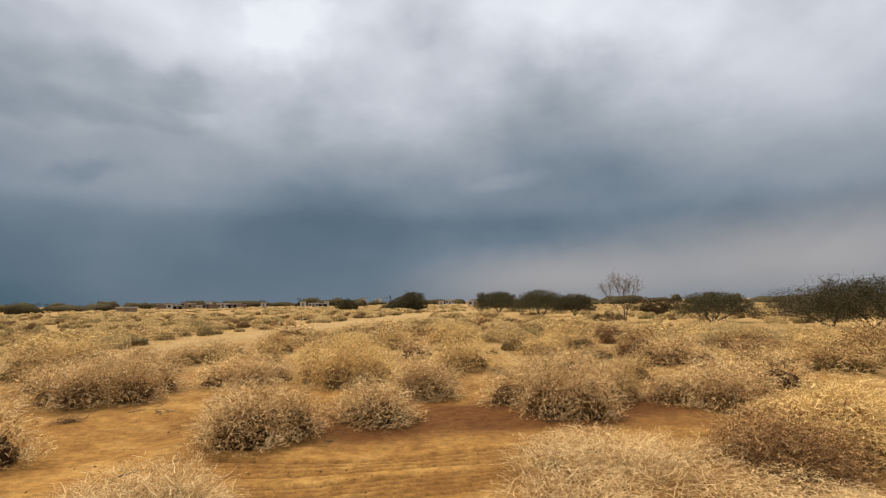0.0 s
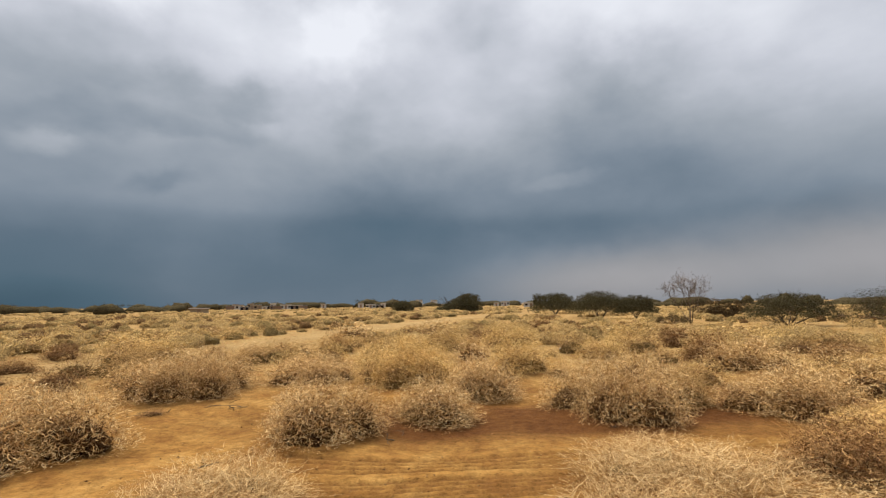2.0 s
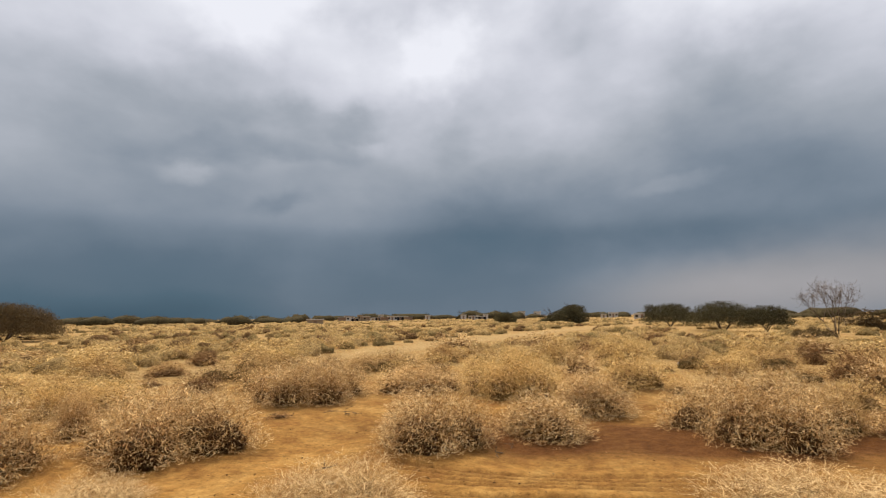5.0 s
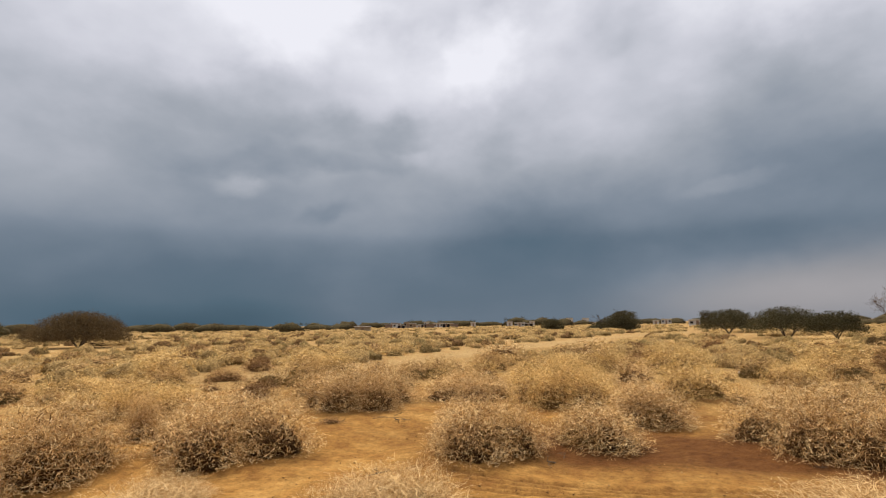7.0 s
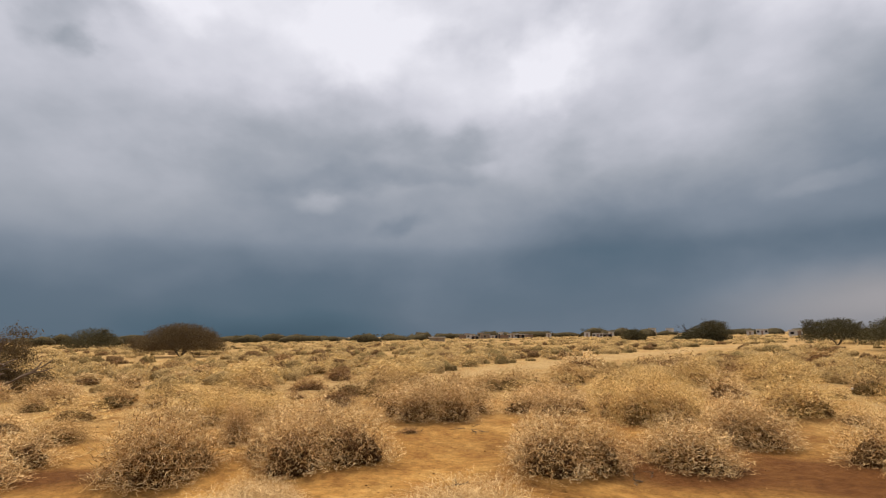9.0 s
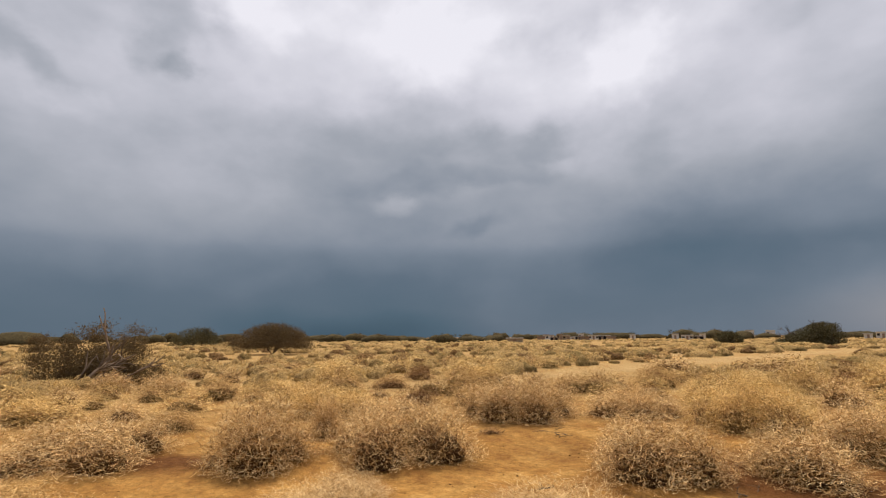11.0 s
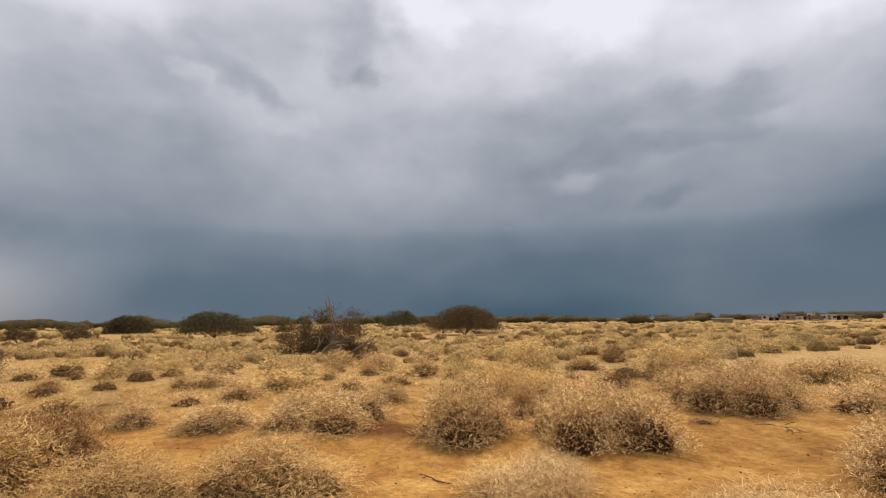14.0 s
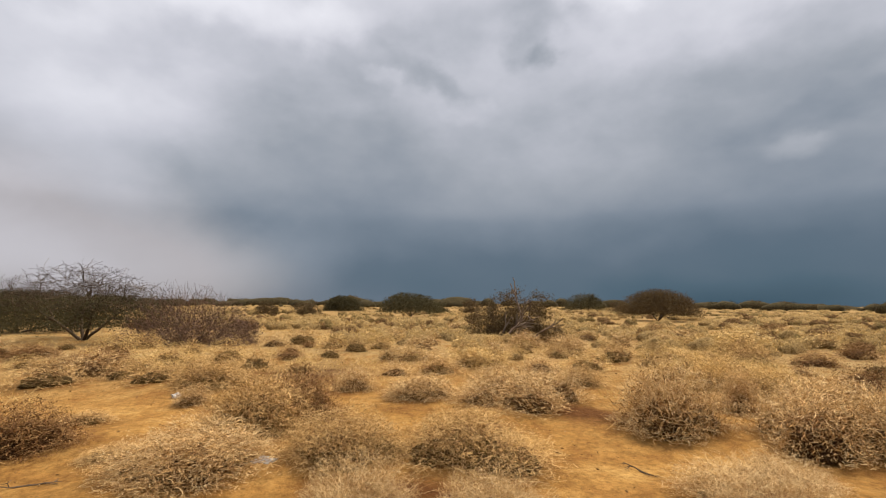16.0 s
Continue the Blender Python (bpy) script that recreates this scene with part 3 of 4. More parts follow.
def rut_height(x, y):
    """Wheel ruts of a vehicle that crossed the sand close by, ahead of the viewpoint."""
    across = y - 5.15 - 0.10 * x - 0.03 * np.sin(x * 1.3)
    along = np.clip((x + 3.4) / 1.2, 0, 1) * np.clip((5.5 - x) / 1.5, 0, 1)
    rows = sum(np.exp(-((across - o) / 0.042) ** 2) for o in (-0.30, -0.19, -0.08, 0.03, 0.14, 0.42, 0.55, 0.68, 0.80))
    tread = 0.5 + 0.5 * np.sin(x * 26 + 7 * np.sin(across * 9))
    band = np.exp(-((across - 0.2) / 0.75) ** 4)
    # groove height, and the groove shade to paint into the soil
    return along * (-0.032 * rows + 0.012 * tread * band), along * np.clip(rows * (0.55 + 0.45 * tread), 0, 1) * 0.95


def build_ground():
    near = np.concatenate([np.arange(2.6, 4.3, 0.1), np.arange(4.3, 6.9, 0.026), np.arange(6.9, 10.0, 0.08)])
    mid = 10.0 * 1.035 ** np.arange(0, 62)
    out = mid[-1] * 1.16 ** np.arange(1, 26)
    radii = np.concatenate([[0.6, 1.2, 1.8, 2.2], near, mid, out])
    seg = 400
    a = np.arange(seg) * 2 * np.pi / seg
    R, A = np.meshgrid(radii, a, indexing="ij")
    x, y = (R * np.cos(A)).ravel(), (R * np.sin(A)).ravel()
    rut, rut_shade = rut_height(x, y)
    z = ground_height(x, y) + rut
    for bx, by, bw in PLACED:
        z = z + 0.05 * bw * np.exp(-((x - bx) ** 2 + (y - by) ** 2) / (0.5 * bw) ** 2)
    d = track_distance(x, y)
    z = z - 0.04 * np.exp(-(d / 1.3) ** 4)
    x, y, z = np.append(x, 0), np.append(y, 0), np.append(z, 0)
    n = len(radii)
    i, j = np.meshgrid(np.arange(n - 1), np.arange(seg), indexing="ij")
    j2 = (j + 1) % seg
    quads = np.stack([i * seg + j, (i + 1) * seg + j, (i + 1) * seg + j2, i * seg + j2], -1).reshape(-1, 4)
    faces = quads.tolist() + [[n * seg, k, (k + 1) % seg] for k in range(seg)]
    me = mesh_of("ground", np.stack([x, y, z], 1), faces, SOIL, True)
    damp_shade = np.zeros(len(x))
    for spot in ((0.8, 7.7, 4.2, 1.3, 3), (4.5, 9.2, 2.0, 1.6, 0), (-1.2, 6.9, 1.6, 0.6, 10), (3.0, 8.8, 1.6, 1.0, 0), (1.5, 7.2, 2.4, 0.6, 10), (4.4, 13.0, 1.6, 1.0, 20),
                 (-7.2, 3.4, 1.0, 0.6, 40), (-0.2, 10.6, 0.7, 1.6, 0), (-4.6, 0.6, 0.9, 0.5, 70), (-12.0, -1.0, 2.0, 1.2, 0)):
        damp_shade = np.maximum(damp_shade, lump(x, y, *spot))
    # contact shade under each shrub, painted into the soil
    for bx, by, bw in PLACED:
        damp_shade = np.maximum(damp_shade, 0.55 * np.exp(-((x - bx) ** 2 + (y - by) ** 2) / (0.62 * bw) ** 2))
    wob = 0.25 * np.sin(3.1 * x + 1.2 * np.sin(2.3 * y)) * np.sin(2.7 * y + 1.4 * np.sin(1.9 * x))
    for name, value in (("rut", np.append(rut_shade, 0)), ("damp_shade", np.clip(damp_shade * (1.25 + wob), 0, 1)), ("track", np.exp(-(track_distance(x, y) / 1.5) ** 4)),
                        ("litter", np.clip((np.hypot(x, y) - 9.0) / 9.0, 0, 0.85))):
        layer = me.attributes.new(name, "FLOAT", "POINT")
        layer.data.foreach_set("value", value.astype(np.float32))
    tagged(new("ground", me), "orange-brown sandy plain with ruts, hummocks and a pale dirt track", "ground", kind="structure")


# ---- shrubs of the plain ----
place_rng = np.random.default_rng(5)


def shrub_rows(kind, near, rows):
    for x, y, w, h in rows:
        shrub(kind, near, x, y, w, h, place_rng)


shrub_rows("straw", True, [
    (2.54, 4.12, 1.43, 0.24),
    (-5.37, -1.34, 1.39, 0.45), (-2.33, 6.62, 1.56, 0.61), (-5.35, 5.40, 1.95, 0.69), (-6.32, 3.99, 1.43, 0.81),
    (-1.04, 7.47, 1.20, 0.54), (1.57, 7.92, 2.08, 0.78), (-8.30, 2.65, 2.21, 0.50), (3.94, 8.02, 1.75, 0.61),
    (-8.68, 1.05, 1.24, 0.35), (-0.45, 9.20, 1.24, 0.67), (-7.28, 5.80, 0.70, 0.60), (-8.85, -2.43, 0.62, 0.27), (-9.65, 0.03, 0.86, 0.40),
    (-5.73, 9.30, 2.30, 0.76), (-3.85, 10.56, 2.01, 0.57),
])
shrub_rows("olive", True, [
    (-5.41, 1.24, 1.45, 0.48), (-5.57, 0.02, 1.29, 0.46), (-6.76, -1.09, 1.33, 0.70), (-6.03, -2.29, 0.63, 0.14), (-7.63, -3.37, 0.69, 0.15), (2.71, 8.41, 0.69, 0.59), (-10.15, -2.65, 1.44, 0.52), (-9.68, 4.28, 1.06, 0.38),
])
shrub_rows("straw", False, [
    (6.01, 9.62, 1.15, 0.64), (-11.52, 0.84, 0.76, 0.30), (-11.63, 1.79, 1.19, 0.44), (-11.73, 4.21, 0.96, 0.35), (5.44, 12.14, 2.20, 0.73),
    (-14.19, 1.40, 1.50, 0.37), (-15.43, 6.36, 1.39, 0.60),
])
shrub_rows("olive", False, [
    (-10.60, -3.74, 1.00, 0.38), (-11.33, 1.75, 0.69, 0.47), (-10.60, -5.55, 1.27, 0.36), (-11.11, -4.51, 0.80, 0.35), (-12.85, -2.40, 1.01, 0.43),
    (-6.31, 12.14, 0.90, 0.53), (8.20, 11.22, 1.70, 0.64), (-9.14, 11.53, 2.11, 0.78), (-14.22, 0.76, 0.57, 0.43), (-13.32, 6.84, 1.19, 0.53),
    (-6.24, 13.96, 1.85, 0.64), (-13.66, 7.23, 1.06, 0.43), (-14.91, 5.85, 0.81, 0.40), (4.19, 15.87, 1.27, 0.67), (2.24, 16.48, 1.29, 0.63),
    (-14.86, 7.77, 1.15, 0.53), (-12.13, 11.93, 1.32, 0.40), (-5.30, 16.34, 1.42, 0.65), (-3.96, 16.76, 1.24, 0.64), (-5.51, 17.03, 1.23, 0.63),
    (-12.90, 28.27, 1.74, 0.43), (-10.87, 31.71, 1.50, 0.33),
])
shrub_rows("olive", False, [
    (-13.18, 48.65, 2.84, 0.62),
])
shrub_rows("brown", False, [
    (-3.05, 11.78, 0.66, 0.34), (-8.67, 9.56, 0.71, 0.31), (-8.90, 9.70, 1.08, 0.45), (-13.45, -6.11, 1.73, 0.43), (-14.42, -1.83, 0.58, 0.29),
    (-10.92, 10.28, 0.66, 0.19), (5.33, 14.30, 1.35, 0.82), (-15.03, -1.95, 0.88, 0.24), (10.43, 12.73, 1.47, 0.83), (-11.79, 11.63, 1.13, 0.40),
    (8.75, 14.53, 1.42, 0.51), (-15.25, -8.51, 1.37, 0.37), (-8.88, 15.40, 0.89, 0.43), (-18.34, -1.72, 0.53, 0.23), (-18.58, -1.80, 0.67, 0.25),
    (9.01, 16.66, 1.06, 0.47), (5.84, 18.34, 0.90, 0.73), (-13.72, 15.11, 0.95, 0.47), (-0.80, 20.51, 1.14, 0.48), (-14.11, 15.42, 0.98, 0.48),
    (-14.34, 15.69, 1.18, 0.42), (-0.77, 21.33, 1.19, 0.71),
])
shrub_rows("brown", False, [
    (-13.06, 17.08, 1.20, 0.51), (13.01, 18.35, 1.76, 0.51), (-3.94, 23.21, 1.44, 0.62), (-26.31, -1.07, 1.36, 0.42), (-28.15, 0.66, 1.14, 0.44),
    (-29.17, 0.82, 1.48, 0.36), (-25.12, 15.53, 1.66, 0.56), (-29.30, 2.94, 1.32, 0.36), (2.78, 31.79, 1.79, 0.84), (-24.10, 21.28, 1.87, 0.65),
    (-24.79, 22.06, 1.56, 0.64),
])
shrub_rows("golden", False, [
    (-10.05, 6.62, 1.05, 0.43), (-9.20, 7.78, 0.98, 0.49), (0.43, 12.28, 1.54, 0.75), (-12.10, -1.27, 0.94, 0.30), (-12.62, 2.84, 1.31, 0.43),
    (-10.82, 7.88, 1.92, 0.58), (-12.10, 5.53, 1.24, 0.46), (-13.03, 3.12, 1.40, 0.41), (-13.69, 1.40, 0.94, 0.43), (7.77, 12.00, 1.27, 0.39),
    (-13.82, -4.62, 1.30, 0.50), (-13.90, 4.31, 0.80, 0.34), (2.90, 15.32, 1.38, 0.60), (-13.76, 8.58, 1.97, 0.43), (-9.85, 14.01, 2.08, 0.67),
    (-1.63, 17.71, 1.77, 0.80), (0.12, 18.27, 1.82, 0.83), (-15.14, 12.02, 1.67, 0.64), (-15.61, 12.67, 1.67, 0.79), (-12.24, 16.00, 1.79, 0.63),
    (8.77, 18.57, 1.60, 0.46), (-16.37, 12.90, 2.09, 0.66),
])
shrub_rows("golden", False, [
    (-16.97, 13.60, 2.67, 0.70), (8.80, 20.20, 2.70, 0.69), (-14.00, 17.89, 1.52, 0.55), (15.66, 18.82, 2.47, 0.66), (-14.80, 20.56, 2.26, 0.61),
    (6.45, 26.75, 2.77, 0.76), (-2.68, 27.05, 1.83, 0.50),
])
shrub_rows("golden", True, [
    (3.94, 5.58, 2.22, 0.66), (-1.88, 10.49, 1.96, 0.89),
    (-8.26, 7.03, 1.30, 0.53), (-8.81, 6.49, 0.95, 0.60),
])
# second shrub is added to stand in for the golden one's dark heart
shrub_rows("brown", True, [
    (-7.61, -0.68, 1.07, 0.66), (2.92, 4.95, 1.40, 0.58), (-6.47, -3.40, 1.12, 0.52), (-5.30, 7.66, 0.40, 0.12),
])
shrub_rows("pale", True, [
    (-4.19, 1.20, 0.94, 0.32), (-4.41, 0.19, 0.96, 0.36), (-2.40, 4.41, 1.35, 0.36), (1.37, 4.84, 2.25, 0.38), (-4.12, 3.38, 1.17, 0.30),
    (2.60, 4.96, 0.71, 0.40), (-4.53, 3.89, 0.76, 0.25),
])


# loose growth between them, out to the middle distance
def clear(x, y, w, gap=0.45):
    return all((x - a) ** 2 + (y - b) ** 2 > (gap * (w + c)) ** 2 for a, b, c in PLACED)


def scatter_mid():
    rng = np.random.default_rng(21)
    made = 0
    while made < 80:
        r = math.sqrt(rng.uniform(15.0 ** 2, 31 ** 2))
        deg = rng.uniform(-47, 125)
        a = radians(deg)
        x, y = -r * math.sin(a), r * math.cos(a)
        w = rng.uniform(0.8, 2.2)
        low = deg > 92 and r < 30
        if low and (r > 19 or w > 1.4):
            continue
        if bool(open_track(np.array(x), np.array(y), 1.5 + w * 0.4)) or bool(under_trees(np.array(x), np.array(y))) or not clear(x, y, w, 0.36):
            continue
        kind = ("golden", "golden", "golden", "golden", "straw", "straw", "brown", "olive")[rng.integers(8)]
        if kind in ("brown", "olive"):
            w *= 0.75
        shrub(kind, False, x, y, w, min(0.45, w * rng.uniform(0.3, 0.45)) if r > 24 else w * rng.uniform(0.34, 0.48), rng)
        made += 1


def scatter_gaps():
    """Low golden domes that close the gaps between the larger shrubs, beyond the bare sand close by."""
    rng = np.random.default_rng(33)
    made = tries = 0
    while made < 85 and tries < 4000:
        tries += 1
        r, deg = rng.uniform(10.5, 21.0), rng.uniform(-46, 122)
        x, y = -r * math.sin(radians(deg)), r * math.cos(radians(deg))
        w = rng.uniform(0.6, 1.4)
        at = np.array(x), np.array(y)
        bare = max(float(lump(x, y, -4.8, 9.6, 2.4, 2.0)), float(lump(x, y, 1.0, 9.0, 4.0, 2.4)), float(lump(x, y, -11.5, 0.0, 2.5, 2.5)))
        if bare > 0.4 or bool(open_track(*at, 1.8)) or not clear(x, y, w, 0.33):
            continue
        kind = ("golden", "golden", "golden", "straw", "olive")[rng.integers(5)]
        shrub(kind, False, x, y, w, w * rng.uniform(0.36, 0.5), rng)
        made += 1


def far_scrub(name, kind, count, near_r, far_r, seed, label, blades=44, reach=0.11, big=1.0):
    """Low shrubs too far off to tell their twigs: domes toned between lit tips and shaded heart, with a fringe of fine
    blades, in one mesh.
    """
    rng = np.random.default_rng(seed)
    u = rng.random(count)
    r = near_r * (far_r / near_r) ** (u ** 0.8)
    a = np.radians(rng.uniform(-50, 128, count))
    x, y = -r * np.sin(a), r * np.cos(a)
    ok = ~open_track(x, y, 2.2) & ~under_trees(x, y) & ~((np.degrees(a) > 92) & (r < 30))
    x, y, r = x[ok], y[ok], r[ok]
    n = len(x)
    w = big * rng.uniform(0.6, 1.0, n) * rng.choice([0.9, 1.5, 2.2], n, p=[0.45, 0.35, 0.2]) * (1 + r / 160)
    h = np.clip(w * rng.uniform(0.32, 0.52, n), 0.14, 0.55)
    blades = int(blades)
    p, v = in_dome(rng, n * blades, 0.6)
    # bright blades are pushed to the top, so clumps look lit there, dark below
    lift = np.clip(v[:, 2:3] + 0.35, 0, 1)
    v = unit(v * np.array([1, 1, 0]) + np.array([0, 0, 1]) * lift)
    p = v * np.linalg.norm(p / np.array([0.5, 0.5, 1.0]), axis=1, keepdims=True) * np.array([0.5, 0.5, 1.0])
    p = p.reshape(n, blades, 3) * np.stack([w, w, h], 1)[:, None]
    centre = np.stack([x, y, ground_height(x, y)], 1)
    way = unit(rng.normal(size=(n, blades, 3)) * 0.7 + v.reshape(n, blades, 3) + np.array([0, 0, 0.2]))
    side = unit(np.cross(way, rng.normal(size=(n, blades, 3))))
    size = (reach * (0.5 + 0.5 * w))[:, None, None] * rng.uniform(0.6, 1.4, (n, blades, 1))
    c = centre[:, None] + p
    tri = np.stack([c - way * size - side * size * 0.2, c + way * size, c + side * size * 0.2 - way * size], 2)
    tri[..., 2] = np.maximum(tri[..., 2], centre[:, None, None, 2] - 0.02)
    verts = tri.reshape(-1, 3)
    me = mesh_of(name, verts, np.arange(len(verts)).reshape(-1, 3), TWIG[kind])
    tagged(new(name, me), label, "scrub", kind="stuff")
    # the matted mass of each clump
    ring, rows = 9, 4
    t = np.arange(ring) * 2 * np.pi / ring
    pts, faces = [], []
    for j in range(rows):
        e = j / rows * np.pi / 2
        pts.append(np.stack([np.cos(t) * np.cos(e), np.sin(t) * np.cos(e), np.full(ring, np.sin(e))], 1))
    pts = np.concatenate(pts + [np.array([[0, 0, 1.0]])]) * np.array([0.44, 0.44, 0.84])
    for j in range(rows - 1):
        faces += [(j * ring + i, j * ring + (i + 1) % ring, (j + 1) * ring + (i + 1) % ring, (j + 1) * ring + i) for i in range(ring)]
    last = (rows - 1) * ring
    faces += [(last + i, last + (i + 1) % ring, rows * ring, rows * ring) for i in range(ring)]
    around = np.append(np.tile(t, rows), 0.0)
    lobes = 1 + 0.16 * np.sin(2 * around[None] + rng.uniform(0, 6.28, (n, 1))) + 0.12 * np.sin(3 * around[None] + rng.uniform(0, 6.28, (n, 1)))
    dome = pts[None] * np.stack([w, w, h], 1)[:, None] * (lobes * rng.uniform(0.7, 1.14, (n, len(pts))))[..., None] + centre[:, None]
    dome[:, :ring, 2] = centre[:, None, 2] - 0.03
    quads = (np.array(faces)[None] + (np.arange(n) * len(pts))[:, None, None]).reshape(-1, 4)
    quads = [q[:3] if q[2] == q[3] else q for q in quads.tolist()]
    tagged(new(name + "_mass", mesh_of(name + "_mass", dome.reshape(-1, 3), quads, FAR_MASS[kind], True)), label, "scrub", kind="stuff")


# ---- trees ----
TREE_SPOTS = []


def under_trees(x, y):
    """Ground under larger trees and before them in camera's view, cleared to show them."""
    hit = np.zeros(np.shape(x), bool)
    for tx, ty, tw in TREE_SPOTS:
        if math.hypot(tx, ty) < 100:
            for k in (1.0, 1.08, 1.16):
                hit |= (x * k - tx) ** 2 + (y * k - ty) ** 2 < (0.5 * tw + 0.6) ** 2
    return hit


def grow(rng, start, way, length, radius, depth, wander, spread, out, tips, flat, keep=3):
    """A limb that wanders, tapers and forks; paths of 5 points with their radii go into out."""
    k = 5
    pts = [np.array(start, float)]
    d = unit(np.array(way, float))
    for _ in range(k - 1):
        d = unit(d + rng.normal(size=3) * wander + np.array([0, 0, flat]))
        pts.append(pts[-1] + d * length / (k - 1))
    out.append((np.array(pts), radius * np.linspace(1, 0.62, k)))
    if depth == 0:
        tips.append(pts[-1])
        return
    for _ in range(keep if depth > 1 else keep + 1):
        nd = unit(d + rng.normal(size=3) * spread)
        grow(rng, pts[-1 if rng.random() < 0.6 else -2], nd, length * rng.uniform(0.55, 0.85), radius * 0.58, depth - 1, wander, spread, out, tips, flat, keep)


def leaves_at(rng, points, per, spread, size):
    n = len(points) * per
    c = np.repeat(points, per, 0) + rng.normal(size=(n, 3)) * np.array(spread)
    way = unit(rng.normal(size=(n, 3)))
    side = unit(np.cross(way, rng.normal(size=(n, 3))))
    s = size * rng.uniform(0.6, 1.5, (n, 1))
    verts = np.stack([c - way * s, c + side * s * 0.35, c + way * s, c - side * s * 0.35], 1).reshape(-1, 3)
    return verts, np.arange(n * 4).reshape(-1, 4)


def thorn_tree(name, label, x, y, height, width, seed, leaf, size, crown_low=0.35, trunks=3, dense=1.0, top_bare=0.0, lean=0.0, turn=None, bark=None,
               depth=3, flat_top=True, twig_dome=0, stout=0.023, slant=0.0):
    """Umbrella thorn: a few crooked trunks from one root fork into a wide crown of fine leaves."""
    rng = np.random.default_rng(seed)
    out, tips = [], []
    for t in range(trunks):
        a = 2 * math.pi * t / trunks + rng.uniform(-0.5, 0.5)
        tilt = rng.uniform(0.5, 1.0)
        way = (math.cos(a) * tilt + lean, math.sin(a) * tilt, 1.0)
        grow(rng, (0, 0, -0.05), way, height * 0.5, height * stout, depth, 0.16, 0.55, out, tips, 0.02 if flat_top else 0.08)
    paths = np.array([o[0] for o in out])
    radii = np.array([o[1] for o in out])
    tips = np.array(tips)
    # bring the spread of the limbs to the crown's size
    top, wide = paths[..., 2].max(), np.abs(paths[..., :2]).max()
    scale = np.array([width * 0.44 / wide, width * 0.44 / wide, height * 0.97 / top])
    paths, tips = paths * scale, tips * scale
    paths[..., 2] = np.maximum(paths[..., 2], -0.05)
    root = new(name)
    root.empty_display_size = 0.3
    z = float(ground_height(x, y))
    root.matrix_world = Matrix.LocRotScale((x, y, z - 0.02), Euler((0, 0, rng.uniform(0, 6.28) if turn is None else radians(turn))), None)
    TREE_SPOTS.append((x, y, width))
    v1, f1 = tubes(paths, radii, 5)
    part("trunk", mesh_of("trunk", v1, f1, bark or BARK, True), root)
    if leaf:
        ends = np.concatenate([tips, paths[:, 3], paths[:, 2]])
        ends = ends[ends[:, 2] > crown_low * height]
        # clumps that fill the crown between the limbs
        n = int(120 * dense)
        q, _ = in_dome(rng, n, 0.25)
        q = q * np.array([width * 0.96, width * 0.96, height * (1 - crown_low)]) + np.array([lean * height * 0.25, 0, crown_low * height * 0.96])
        cut = 1.0 - top_bare
        q = q[q[:, 2] < height * cut]
        ends = ends[ends[:, 2] < height * cut]
        pts = np.concatenate([ends, q])
        per = max(6, int(2600 * dense / len(pts)))
        even, ev = in_dome(rng, int(4600 * dense), 0.3)
        even = lumpy(rng, even, ev, 0.22) * np.array([width * 0.98, width * 0.98, height * (1 - crown_low) * 0.98])
        # the rim of the crown hangs lower than its middle
        even[:, 2] += crown_low * height * (1.0 - 0.5 * np.clip(np.hypot(even[:, 0], even[:, 1]) / (width * 0.5), 0, 1) ** 3)
        even[:, 0] += lean * even[:, 2] * 0.3
        even = even[even[:, 2] < height * cut]
        v2, f2 = leaves_at(rng, np.concatenate([np.repeat(pts, per, 0), even]), 1, (width * 0.022, width * 0.022, height * 0.025), size * 0.74)
        v2[:, 2] = np.maximum(v2[:, 2] * (1.0 - slant * np.clip(0.32 - v2[:, 0] / width, 0, 1)), 0.02)
        part("crown", mesh_of("crown", v2, f2, leaf), root, "thin dusty foliage")
    if top_bare or not leaf:
        m = 6 if leaf else 4
        n = len(tips) * m
        k = 4
        s = np.linspace(0, 1, k)
        way = unit(rng.normal(size=(n, 3)) + np.array([0, 0, 0.5]))
        path = np.repeat(tips, m, 0)[:, None] + way[:, None] * (rng.uniform(0.05, 0.14, n)[:, None] * height * s)[..., None]
        path += rng.normal(size=path.shape) * 0.02 * height * s[None, :, None]
        path[..., 2] = np.maximum(path[..., 2], 0.02)
        v3, f3 = tubes(path, np.full((n, 1), 0.0045 * height / 3) * np.linspace(1, 0.5, k)[None], 3)
        part("twig_fringe", mesh_of("twig_fringe", v3, f3, bark or BARK), root, "fine bare twigs")["kind"] = "stuff"
    if twig_dome:
        q, v = in_dome(rng, twig_dome * 3, 0.35)
        q = q * np.array([width * 0.97, width * 0.97, height * (1 - crown_low * 0.6)]) + np.array([0, 0, height * crown_low * 0.6])
        keep = q[:, 2] > height * 0.42
        q, v = q[keep][:twig_dome], v[keep][:twig_dome]
        path = curved(rng, q, unit(v * 0.35 + rng.normal(size=q.shape) * np.array([0.8, 0.8, 0.6])), rng.uniform(0.1, 0.34, len(q)) * height, 1.3, 5)
        part("twig_net", mesh_of("twig_net", *tubes(path, np.full((len(q), 1), 0.0026 * height) * np.linspace(1, 0.5, 5)[None], 3), bark or BARK), root, "net of fine bare twigs")["kind"] = "stuff"
    return tagged(root, label, "tree")


